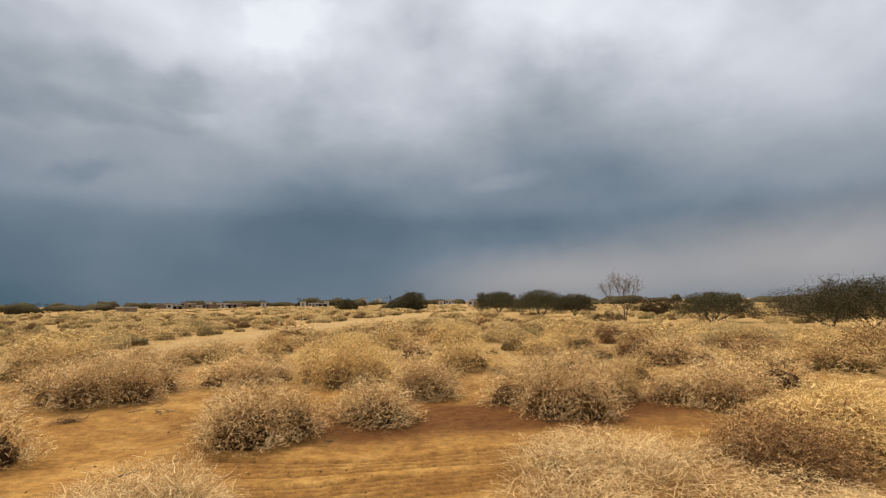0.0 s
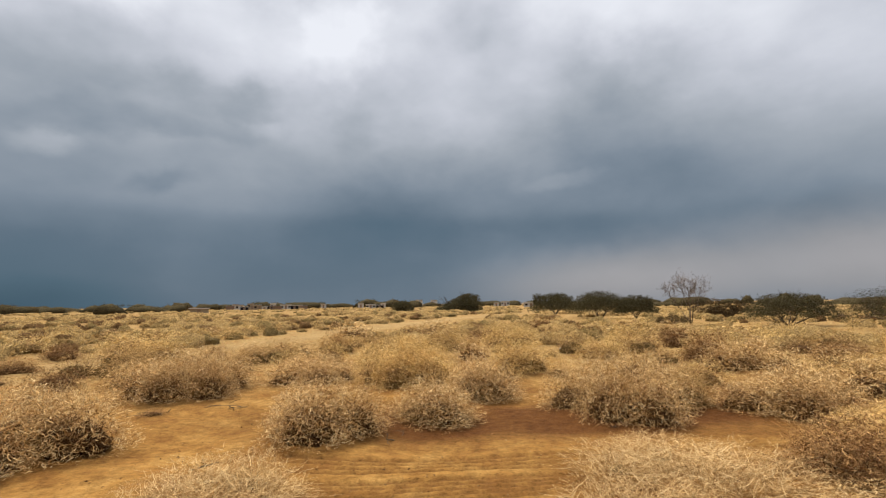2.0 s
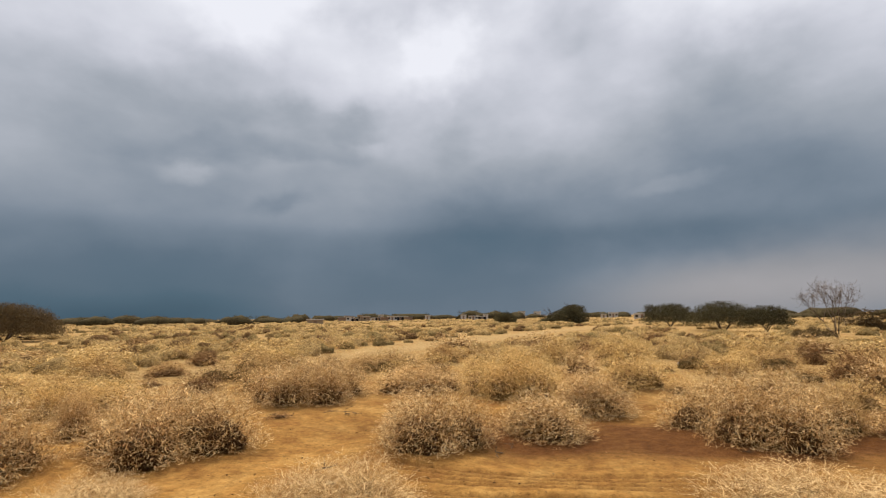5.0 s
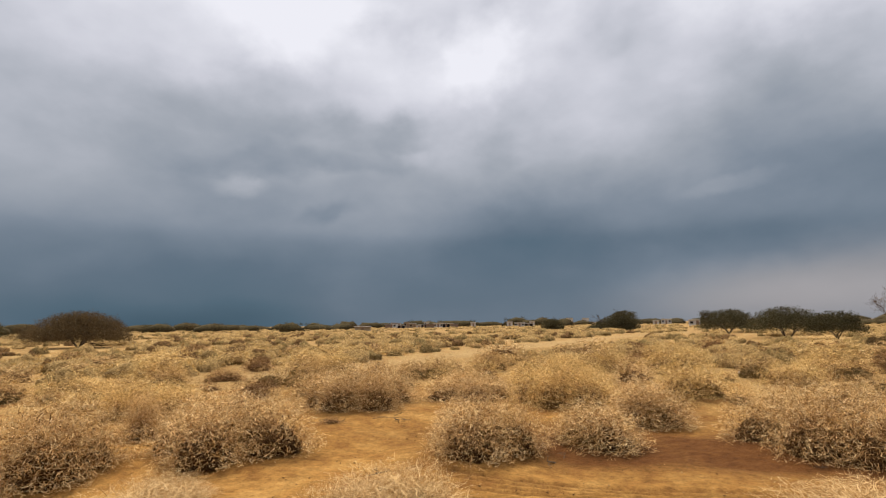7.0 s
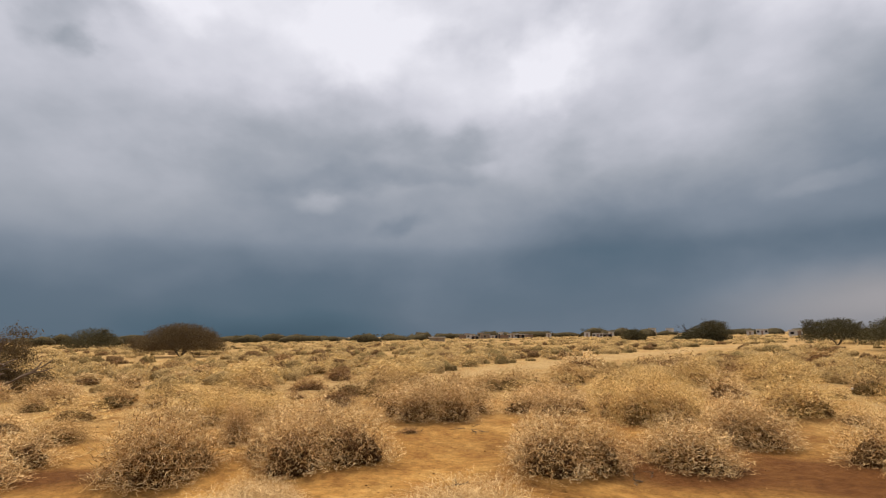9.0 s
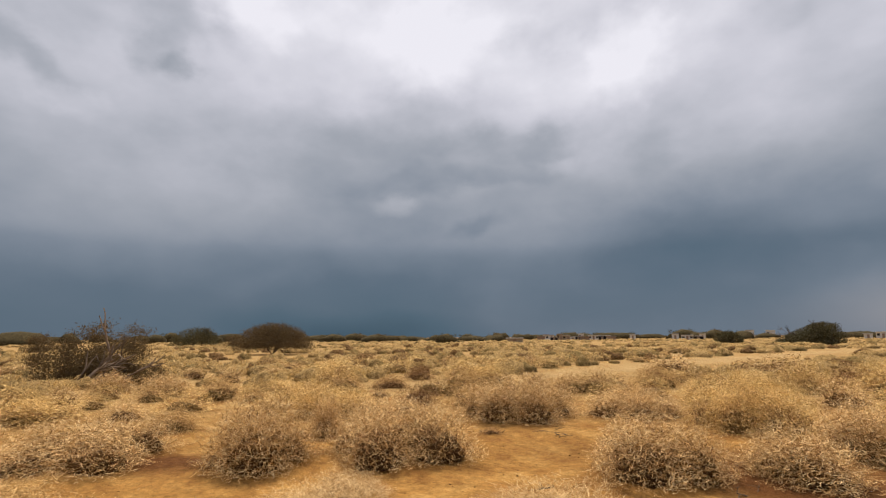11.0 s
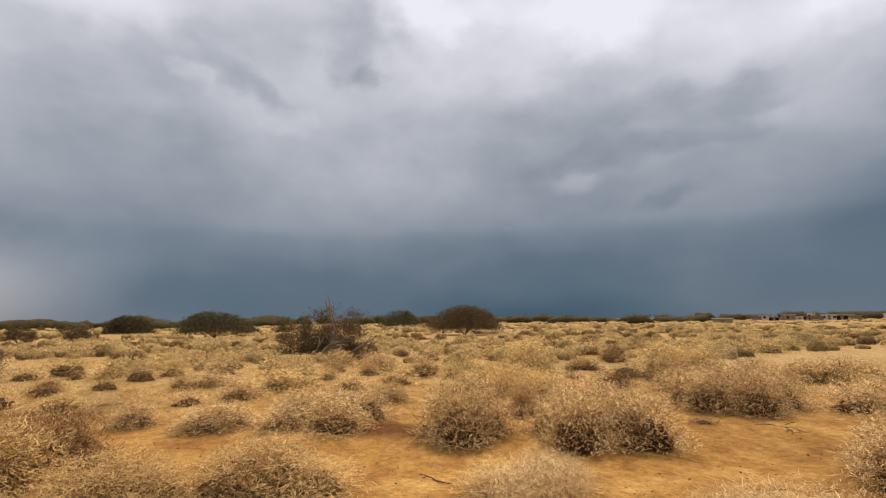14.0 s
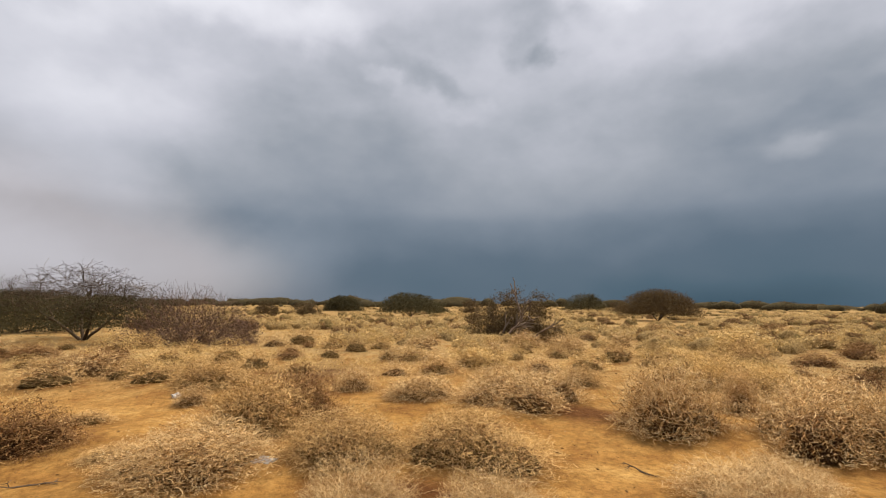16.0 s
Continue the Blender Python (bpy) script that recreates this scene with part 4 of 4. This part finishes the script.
def thicket(name, label, x, y, width, height, seed, material, size, depth_=0.6, dense=1.0, turn=0.0, net=0):
    """A bush mass that reaches the ground: stems and many small leaves with an uneven top."""
    rng = np.random.default_rng(seed)
    root = new(name)
    root.empty_display_size = 0.3
    root.matrix_world = Matrix.LocRotScale((x, y, float(ground_height(x, y)) - 0.02), Euler((0, 0, radians(turn))), None)
    n = int(120 * dense)
    p, v = in_dome(rng, n, 0.1)
    p = lumpy(rng, p, v, 0.35 if dense > 0.4 else 0.2) * np.array([width, width * depth_, height * (0.92 if dense > 0.4 else 0.74)])
    verts, faces = leaves_at(rng, p, int(44), (width * 0.035, width * 0.035, height * 0.055), size * 0.7)
    verts[:, 2] = np.maximum(verts[:, 2], 0.02)
    part("crown", mesh_of("crown", verts, faces, material), root)
    if net:
        q, v = in_dome(rng, net, 0.4)
        path = curved(rng, q * np.array([width * 1.02, width * depth_, height * 1.1]), unit(v + rng.normal(size=q.shape) * 0.6 + np.array([0, 0, 0.4])), rng.uniform(0.15, 0.4, net) * height, 0.6, 4)
        tagged(part("twig_net", mesh_of("twig_net", *tubes(path, np.full((net, 1), 0.006) * np.linspace(1, 0.5, 4)[None], 3), material), root, "net of fine bare twigs"), kind="stuff")
    m = 40 if dense > 0.4 else 12
    tip = p[rng.integers(len(p), size=m)]
    base = tip * np.array([0.35, 0.35, 0])
    s = np.linspace(0, 1, 4)
    path = base[:, None] + (tip - base)[:, None] * s[None, :, None] + rng.normal(size=(m, 4, 3)) * 0.03 * height
    path[:, 0, 2] = 0
    stems = part("trunk", mesh_of("trunk", *tubes(path, np.full((m, 1), 0.012 * height) * np.linspace(1, 0.4, 4)[None], 4), BARK), root)
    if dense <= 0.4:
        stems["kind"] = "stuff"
        # lump inside the far thickets, its shade put into a dark colour
        inner = core_mesh(Vector(rng.uniform(-40, 40, 3)), SHADED_LEAF, "inner_foliage", 0.74, 2)
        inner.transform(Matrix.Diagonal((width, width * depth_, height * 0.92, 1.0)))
        part("inner_foliage", inner, root, "dark lump for the shaded foliage within")
    return tagged(root, label, "bush")


GREEN, DRY = "dusty green thorn tree with a spreading crown", "brown-leaved thorn tree with a dense rounded crown"
thorn_tree("thorn_tree", "large dark thorn tree with bare twiggy top and low crown", -21.2, -10.4, 2.85, 6.9, 31, LEAF_GREEN, 0.05, 0.22, 4, 3.4, 0.42, depth=3, twig_dome=1100)
thorn_tree("thorn_tree", "dark thorn tree standing behind a larger one", -26.0, -15.6, 2.4, 7.0, 32, LEAF_GREEN, 0.08, 0.1, 4, 3.0, 0.2, twig_dome=160)
thicket("bare_thorn_bush", "reddish bare thorn bush full of fine twigs", -19.5, -6.1, 5.2, 1.9, 33, RED_TWIG, 0.04, 0.6, 2.2, 80, 1300)
thicket("thorn_thicket", "low reddish thicket of dry thorn twigs", -19.9, -4.5, 3.4, 1.2, 34, RED_TWIG, 0.035)
thorn_tree("thorn_tree", DRY, -47.2, 29.2, 3.35, 8.3, 35, LEAF_BROWN, 0.07, 0.27, 5, 8.5, flat_top=False)
thicket("thorn_thicket", "brown thicket beside a rounded thorn tree", -75.8, 40.0, 5.0, 2.7, 36, LEAF_BROWN, 0.09)
thorn_tree("thorn_tree", "broad dark thorn tree with several pale trunks", -55.3, 4.9, 2.65, 7.6, 37, LEAF_GREEN, 0.1, 0.26, 5, 3.2)
thicket("thorn_thicket", "dark green thicket on the plain", -63.2, 9.2, 5.2, 1.95, 38, LEAF_GREEN, 0.1)
thorn_tree("thorn_tree", GREEN, -86.3, -4.1, 2.8, 6.8, 39, LEAF_GREEN, 0.14, 0.1, 4, 2.4)
thicket("thorn_thicket", "grey-brown hedge-like thicket of dry thorns", -62.8, -7.3, 7.0, 1.75, 40, LEAF_BROWN, 0.1)
thorn_tree("thorn_tree", "small dry thorn tree with an open crown", -57.2, -10.7, 1.7, 3.2, 41, LEAF_BROWN, 0.07, 0.25, 3, 0.6)
thicket("thorn_thicket", "brown thorn thicket on the plain", -74.1, 15.6, 5.2, 2.65, 42, LEAF_BROWN, 0.12)
thicket("thorn_thicket", "brown thorn thicket on the plain", -76.2, 24.7, 9.5, 2.6, 57, LEAF_BROWN, 0.12)
thorn_tree("thorn_tree", GREEN, -95.5, 43.2, 3.9, 9.2, 43, LEAF_GREEN, 0.14, 0.2, 4, 1.7)
# to the right of the first view
thorn_tree("thorn_tree", "wind-bent green thorn tree with a slanting crown", -7.6, 102.1, 4.3, 10.2, 44, LEAF_GREEN, 0.17, 0.05, 4, 3.4, lean=0.5, turn=0, slant=0.85)
thicket("thorn_thicket", "rounded green thicket far across the plain", -21.9, 117.3, 6.6, 3.0, 45, LEAF_GREEN, 0.2)
thorn_tree("thorn_tree", GREEN, 8.0, 69.0, 2.9, 6.8, 46, LEAF_GREEN, 0.1, 0.28, 4, 2.6)
thorn_tree("thorn_tree", GREEN, 10.3, 51.7, 2.8, 6.8, 47, LEAF_GREEN, 0.085, 0.36, 5, 2.6)
thorn_tree("thorn_tree", "small green thorn tree on the plain", 13.4, 50.3, 2.3, 4.4, 48, LEAF_GREEN, 0.085, 0.34, 3, 1.6)
thorn_tree("dead_tree", "bare bleached dead tree with upright twigs", 13.9, 38.1, 3.9, 4.0, 49, None, 0.1, trunks=4, bark=BLEACHED, depth=3, flat_top=False, stout=0.009)
thicket("thorn_thicket", "low brown thicket at a dead tree's foot", 12.6, 37.9, 2.6, 0.75, 50, LEAF_BROWN, 0.05)
thicket("thorn_thicket", "brown thorn thicket on the plain", 21.6, 52.6, 3.4, 1.9, 51, LEAF_BROWN, 0.11)
thicket("thorn_thicket", "brown thorn thicket on the plain", 24.1, 53.7, 3.4, 1.8, 52, LEAF_BROWN, 0.11)
thorn_tree("thorn_tree", "open thorn tree with a flat crown on thin trunks", 18.5, 34.5, 2.25, 5.6, 53, LEAF_GREEN, 0.07, 0.34, 5, 1.9, 0.1, twig_dome=120)
thorn_tree("thorn_tree", "leaning thorn tree with an open twiggy crown", 20.4, 26.5, 2.6, 7.0, 54, LEAF_GREEN, 0.045, 0.38, 3, 2.0, 0.2, lean=-0.5, turn=10, twig_dome=200)
thorn_tree("thorn_tree", "dense green thorn tree", 21.0, 24.7, 2.8, 6.0, 55, LEAF_GREEN, 0.05, 0.18, 4, 4.6, 0.12, twig_dome=150)
thicket("thorn_thicket", "dark thicket behind thorn trees", 28.7, 40.0, 6.0, 1.9, 56, LEAF_GREEN, 0.1)


def fallen_tree(x, y):
    """A broken thorn tree: pale split limbs lie propped in a grey-green bush."""
    rng = np.random.default_rng(61)
    root = new("fallen_tree")
    root.empty_display_size = 0.3
    root.matrix_world = Matrix.LocRotScale((x, y, float(ground_height(x, y)) - 0.02), Euler((0, 0, radians(76))), None)
    p, v = in_dome(rng, 190, 0.1)
    p = lumpy(rng, p, v, 0.35) * np.array([4.3, 2.1, 2.1])
    verts, faces = leaves_at(rng, p, 170, (0.17, 0.13, 0.12), 0.036)
    verts[:, 2] = np.maximum(verts[:, 2], 0.02)
    part("crown", mesh_of("crown", verts, faces, LEAF_BROWN), root, "grey-green half-dry foliage")
    q, v = in_dome(rng, 260, 0.3)
    net = curved(rng, q * np.array([4.2, 2.7, 1.9]), unit(v + rng.normal(size=q.shape) * 0.7), rng.uniform(0.25, 0.7, 260), 0.7, 4)
    part("twig_net", mesh_of("twig_net", *tubes(net, np.full((260, 1), 0.008) * np.linspace(1, 0.5, 4)[None], 3), BARK), root, "net of fine bare twigs")["kind"] = "stuff"
    out, tips = [], []
    for i in range(13):
        start = (-0.9 + rng.uniform(-0.3, 0.4), -1.6 + rng.uniform(-0.15, 0.2), 0.02)
        grow(rng, start, (rng.uniform(0.7, 1.1), rng.uniform(-0.1, 0.15), rng.uniform(0.2, 0.95)), rng.uniform(1.0, 1.5), 0.045, 1, 0.26, 0.4, out, tips, 0.03, 2)
    paths = np.array([o[0] for o in out])
    paths[..., 2] = np.maximum(paths[..., 2], 0.02)
    part("limb", mesh_of("limb", *tubes(paths, np.array([o[1] for o in out]), 5), BLEACHED, True), root, "pale broken limbs")
    out = []
    grow(rng, (0.2, -1.0, 0.9), (-0.3, 0.0, 1.0), 1.15, 0.045, 1, 0.1, 0.25, out, tips, 0.05, 1)
    part("snag", mesh_of("snag", *tubes(np.array([o[0] for o in out]), np.array([o[1] for o in out]), 5), BLEACHED, True), root, "upright split limb")
    tagged(root, "broken thorn tree, pale limbs lying in grey-green bush", "tree")


fallen_tree(-21.8, 6.7)


def far_tree_line():
    """Trees on the rim of the plain, each its own thing, copied from a few grown shapes."""
    rng = np.random.default_rng(71)
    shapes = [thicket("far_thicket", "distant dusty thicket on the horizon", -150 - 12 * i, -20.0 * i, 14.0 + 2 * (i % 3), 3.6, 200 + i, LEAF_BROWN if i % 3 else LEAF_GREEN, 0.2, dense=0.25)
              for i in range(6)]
    for a in np.arange(-52, 132, 1.6):
        a = a + rng.uniform(-0.7, 0.7)
        r = rng.uniform(275, 400) if -8 < a < 32 else rng.uniform(160, 340)
        x, y = -r * math.sin(radians(a)), r * math.cos(radians(a))
        s = rng.uniform(0.8, 1.35) * (0.6 + r / 450)
        got = copy_thing(shapes[rng.integers(6)], pose(x, y, float(ground_height(x, y)) - 0.02, 0, 0, a + rng.choice([0, 180])))
        got.scale = (s * rng.uniform(0.4, 1.15), s, s * rng.uniform(0.6, 1.35))


far_tree_line()


scatter_gaps()
scatter_mid()
far_scrub("scrub_middle", "golden", 1500, 19, 95, 3, "low golden scrub scattered over the sandy plain", 90, 0.055)
far_scrub("scrub_middle_brown", "olive", 700, 22, 95, 4, "low olive-brown scrub scattered over the sandy plain", 90, 0.055, 0.7)
far_scrub("scrub_dark", "brown", 700, 22, 95, 8, "small dark brown scrub scattered over the sandy plain", 90, 0.055, 0.6)
far_scrub("scrub_far", "golden", 1800, 80, 420, 5, "distant golden scrub towards the horizon", 30, 0.09)
far_scrub("scrub_far_brown", "olive", 700, 80, 420, 6, "distant brown scrub towards the horizon", 30, 0.09, 0.8)


def low_grass():
    """Wispy dry grass that fills the gaps between the shrubs, away from the bare sand close by and the track."""
    rng = np.random.default_rng(9)
    cx, cy = [], []
    for _ in range(2000):
        r = 9.5 * (42 / 9.5) ** rng.random()
        a = radians(rng.uniform(-47, 124))
        cx.append(-r * math.sin(a))
        cy.append(r * math.cos(a))
    cx, cy = np.array(cx), np.array(cy)
    patchy = np.sin(0.55 * cx + 1.1) * np.sin(0.6 * cy + 0.4) + 0.5 * np.sin(1.7 * cx - 0.9 * cy)
    bare = np.maximum(lump(cx, cy, -5.0, 9.0, 2.6, 2.2), lump(cx, cy, 1.5, 9.0, 4.0, 2.2))
    ok = ~open_track(cx, cy, 1.9) & (patchy > 0.0) & (bare < 0.35)
    cx, cy = cx[ok], cy[ok]
    n, m = len(cx), 22
    r = np.hypot(cx, cy)
    base = np.stack([cx, cy, ground_height(cx, cy)], 1)[:, None] + rng.normal(size=(n, m, 3)) * np.array([0.2, 0.2, 0]) * (0.7 + r / 30)[:, None, None]
    way = unit(rng.normal(size=(n, m, 3)) * np.array([0.8, 0.8, 0.3]) + np.array([0, 0, 0.75]))
    length = rng.uniform(0.08, 0.24, (n, m, 1))
    side = unit(np.cross(way, rng.normal(size=(n, m, 3)))) * (0.002 + 0.0003 * r)[:, None, None]
    tri = np.stack([base - side, base + side, base + way * length], 2)
    verts = tri.reshape(-1, 3)
    me = mesh_of("dry_grass", verts, np.arange(len(verts)).reshape(-1, 3), TWIG["golden"])
    tagged(new("dry_grass", me), "thin golden dry grass between the shrubs", "grass", kind="stuff")


low_grass()


# ---- settlement on the rim of the plain ----
def box(x0, x1, y0, y1, z0, z1):
    v = [(x, y, z) for x in (x0, x1) for y in (y0, y1) for z in (z0, z1)]
    f = [(0, 1, 3, 2), (4, 6, 7, 5), (0, 4, 5, 1), (2, 3, 7, 6), (0, 2, 6, 4), (1, 5, 7, 3)]
    return v, f


def house(label, az, dist, width, height, wall_mat, roof_mat, windows, depth=5.0, name="house"):
    """A low flat-roofed block house seen from afar: walls, projecting roof slab, door and windows set in reveals."""
    x, y = -dist * math.sin(radians(az)), dist * math.cos(radians(az))
    root = new(name)
    root.matrix_world = pose(x, y, float(ground_height(x, y)) - 0.05, 0, 0, az)
    w = width / 2
    part("wall", mesh_of("wall", *box(-w, w, 0, depth, 0, height), wall_mat), root)
    part("roof", mesh_of("roof", *box(-w - 0.25, w + 0.25, -0.35, depth + 0.25, height, height + 0.22), roof_mat), root)
    for i in range(windows):
        c = -w + width * (i + 0.5) / windows
        if i == windows // 2:
            part("door", mesh_of("door", *box(c - 0.45, c + 0.45, -0.06, 0.05, 0.02, min(2.05, height - 0.2)), BROWN_WALL), root)
        else:
            win = part("window", mesh_of("window", *box(c - 0.5, c + 0.5, -0.03, 0.05, height * 0.4, height * 0.78), DARK_GAP), root)
            part("sill", mesh_of("sill", *box(c - 0.6, c + 0.6, -0.14, 0.02, height * 0.4 - 0.1, height * 0.4), wall_mat), win)
    tagged(root, label, "house")



house("pale distant block house with dark windows", 28.0, 250, 4.2, 2.3, WHITEWASH, ROOF_SHEET, 2)
house("tan distant block house with a white parapet", 26.2, 255, 3.6, 2.3, TAN_WALL, WHITEWASH, 2)
house("long white distant shed with a pale roof", 23.3, 260, 5.2, 2.2, WHITEWASH, WHITEWASH, 3)
house("long white distant building with dark openings", 14.1, 240, 4.6, 1.9, WHITEWASH, WHITEWASH, 3)
house("small white distant house", 8.6, 380, 5.0, 5.0, WHITEWASH, ROOF_SHEET, 2)
house("small white distant house", 6.9, 390, 5.2, 4.6, WHITEWASH, WHITEWASH, 2)
house("low white distant house", -1.2, 300, 5.1, 2.7, WHITEWASH, WHITEWASH, 3)
house("white distant house behind the scrub", -3.8, 190, 3.6, 1.9, WHITEWASH, WHITEWASH, 2)
# the shelters' shaded insides are solid near-black blocks
for az, dist, width, height, wall, roof, openings, label in (
        (28.9, 235, 3.4, 1.7, BROWN_WALL, ROOF_SHEET, 1, "small brown distant hut with a sheet roof"), (28.4, 262, 2.6, 2.6, WHITEWASH, BROWN_WALL, 1, "narrow white distant house with a brown roof"),
        (27.5, 232, 3.2, 1.3, DARK_GAP, WHITEWASH, 1, "distant shelter under a white roof, dark block for its shaded inside"), (26.9, 268, 3.0, 3.0, TAN_WALL, ROOF_SHEET, 2, "tan distant house of two floors"),
        (25.5, 228, 2.2, 1.4, WHITEWASH, WHITEWASH, 1, "tiny white distant hut"), (25.1, 248, 3.6, 1.6, DARK_GAP, ROOF_SHEET, 2, "dark distant shed with a grey roof"),
        (24.6, 272, 2.8, 2.9, WHITEWASH, WHITEWASH, 2, "white distant house with a flat roof"), (24.2, 230, 3.8, 1.5, BROWN_WALL, BROWN_WALL, 1, "low brown distant shed"),
        (22.4, 236, 3.2, 1.8, DARK_GAP, WHITEWASH, 1, "distant shelter under a white roof, dark block for its shaded inside"), (21.9, 258, 3.2, 1.9, TAN_WALL, WHITEWASH, 2, "tan distant block house with a white parapet"),
        (21.3, 244, 2.4, 1.5, BROWN_WALL, ROOF_SHEET, 1, "small brown distant hut with a sheet roof"), (15.2, 262, 3.0, 2.7, WHITEWASH, ROOF_SHEET, 1, "narrow white distant house"),
        (13.1, 232, 3.6, 1.5, DARK_GAP, WHITEWASH, 1, "distant shelter under a white roof, dark block for its shaded inside"), (12.7, 268, 2.6, 2.4, WHITEWASH, WHITEWASH, 1, "small white distant house"),
        (19.3, 290, 3.0, 2.4, WHITEWASH, WHITEWASH, 1, "small white distant house"), (-0.2, 285, 3.0, 2.0, WHITEWASH, WHITEWASH, 1, "small white distant house")):
    house(label, az, dist, width, height, wall, roof, openings, 4.0)
house("low tan shed with an open front on the plain", 31.8, 150, 4.6, 1.2, TAN_WALL, WHITEWASH, 1, 3.0, "shed")



# ---- small things on the sand ----
def litter(name, label, x, y, size, seed):
    """A crumpled scrap of white plastic or paper lying on the sand."""
    rng = np.random.default_rng(seed)
    bm = bmesh.new()
    bmesh.ops.create_icosphere(bm, subdivisions=2, radius=1.0)
    off = Vector(rng.uniform(-20, 20, 3))
    for v in bm.verts:
        k = 1.0 + 0.7 * noise.noise(v.co * 1.9 + off)
        v.co = Vector((v.co.x * size * 0.5 * k, v.co.y * size * 0.36 * k, max(0, (v.co.z * 0.5 + 0.45) * size * 0.42 * k)))
    me = bpy.data.meshes.new(name)
    bm.to_mesh(me)
    bm.free()
    me.materials.append(PAPER)
    ob = new(name, me)
    ob.matrix_world = pose(x, y, float(ground_height(x, y)) - 0.005, 0, 0, rng.uniform(0, 360))
    tagged(ob, label, "litter")


litter("paper_scrap", "small white paper scrap on brown sand", -0.42, 7.44, 0.07, 740)
litter("plastic_bag", "crumpled white plastic bag beside a shrub", 2.10, 17.73, 0.22, 893)
litter("plastic_scrap", "white plastic scrap at a shrub's foot", -9.27, -2.85, 0.2, 312)
litter("plastic_scrap", "flattened white plastic under dry grass", -5.47, -0.71, 0.22, 470)



def fallen_sprig(x, y, length, seed):
    """A broken dry branch lying flat on the sand."""
    rng = np.random.default_rng(seed)
    out, tips = [], []
    a = rng.uniform(0, 6.28)
    for sign in (1, -1):
        grow(rng, (0, 0, 0.012), (sign * math.cos(a), sign * math.sin(a), 0.04), length * 0.4, 0.009, 2, 0.25, 0.55, out, tips, 0.0, 2)
    paths = np.array([o[0] for o in out])
    paths[..., 2] = np.abs(paths[..., 2]) * 0.35 + 0.006
    ob = new("fallen_branch", mesh_of("fallen_branch", *tubes(paths, np.array([o[1] for o in out]), 4), BARK))
    ob.matrix_world = pose(x, y, float(ground_height(x, y)))
    tagged(ob, "dry broken branch lying on the sand", "branch", "fallen branches")


fallen_sprig(-4.40, 8.27, 0.5, 280)
fallen_sprig(-1.38, 6.54, 0.45, 590)
fallen_sprig(-5.35, 7.82, 0.4, 130)
fallen_sprig(-4.42, 8.22, 0.5, 610)
fallen_sprig(1.49, 7.07, 0.4, 1000)
fallen_sprig(-5.33, -2.64, 0.35, 50)
fallen_sprig(-6.09, -1.06, 0.3, 430)
fallen_sprig(-5.34, 7.82, 0.35, 1000)
fallen_sprig(-5.42, 7.77, 0.4, 1240)
fallen_sprig(-5.00, 2.82, 0.35, 770)
fallen_sprig(-8.08, -3.32, 0.6, 190)
fallen_sprig(-3.08, 5.28, 0.3, 570)



def crumbs():
    """Chaff, broken twiglets and clods strewn over the bare sand close by."""
    rng = np.random.default_rng(77)
    n = 2600
    r = 3.8 * (15 / 3.8) ** rng.random(n)
    a = np.radians(rng.uniform(-48, 124, n))
    x, y = -r * np.sin(a), r * np.cos(a)
    c = np.stack([x, y, ground_height(x, y) + 0.012], 1)
    way = unit(rng.normal(size=(n, 3)) * np.array([1, 1, 0.25]))
    side = unit(np.cross(way, rng.normal(size=(n, 3))))
    s = rng.uniform(0.006, 0.024, (n, 1)) * (0.5 + r / 12)[:, None]
    t = s * rng.uniform(0.15, 0.6, (n, 1))
    verts = np.stack([c - way * s, c + side * t, c + way * s, c - side * t, c + np.array([0, 0, 1.0]) * t], 1).reshape(-1, 3)
    f = np.array([(0, 1, 4), (1, 2, 4), (2, 3, 4), (3, 0, 4)])
    faces = (f[None] + (np.arange(n) * 5)[:, None, None]).reshape(-1, 3)
    tagged(new("chaff", mesh_of("chaff", verts, faces, CHAFF)), "dark chaff and clods strewn on sand", "debris", kind="stuff")


crumbs()


build_ground()
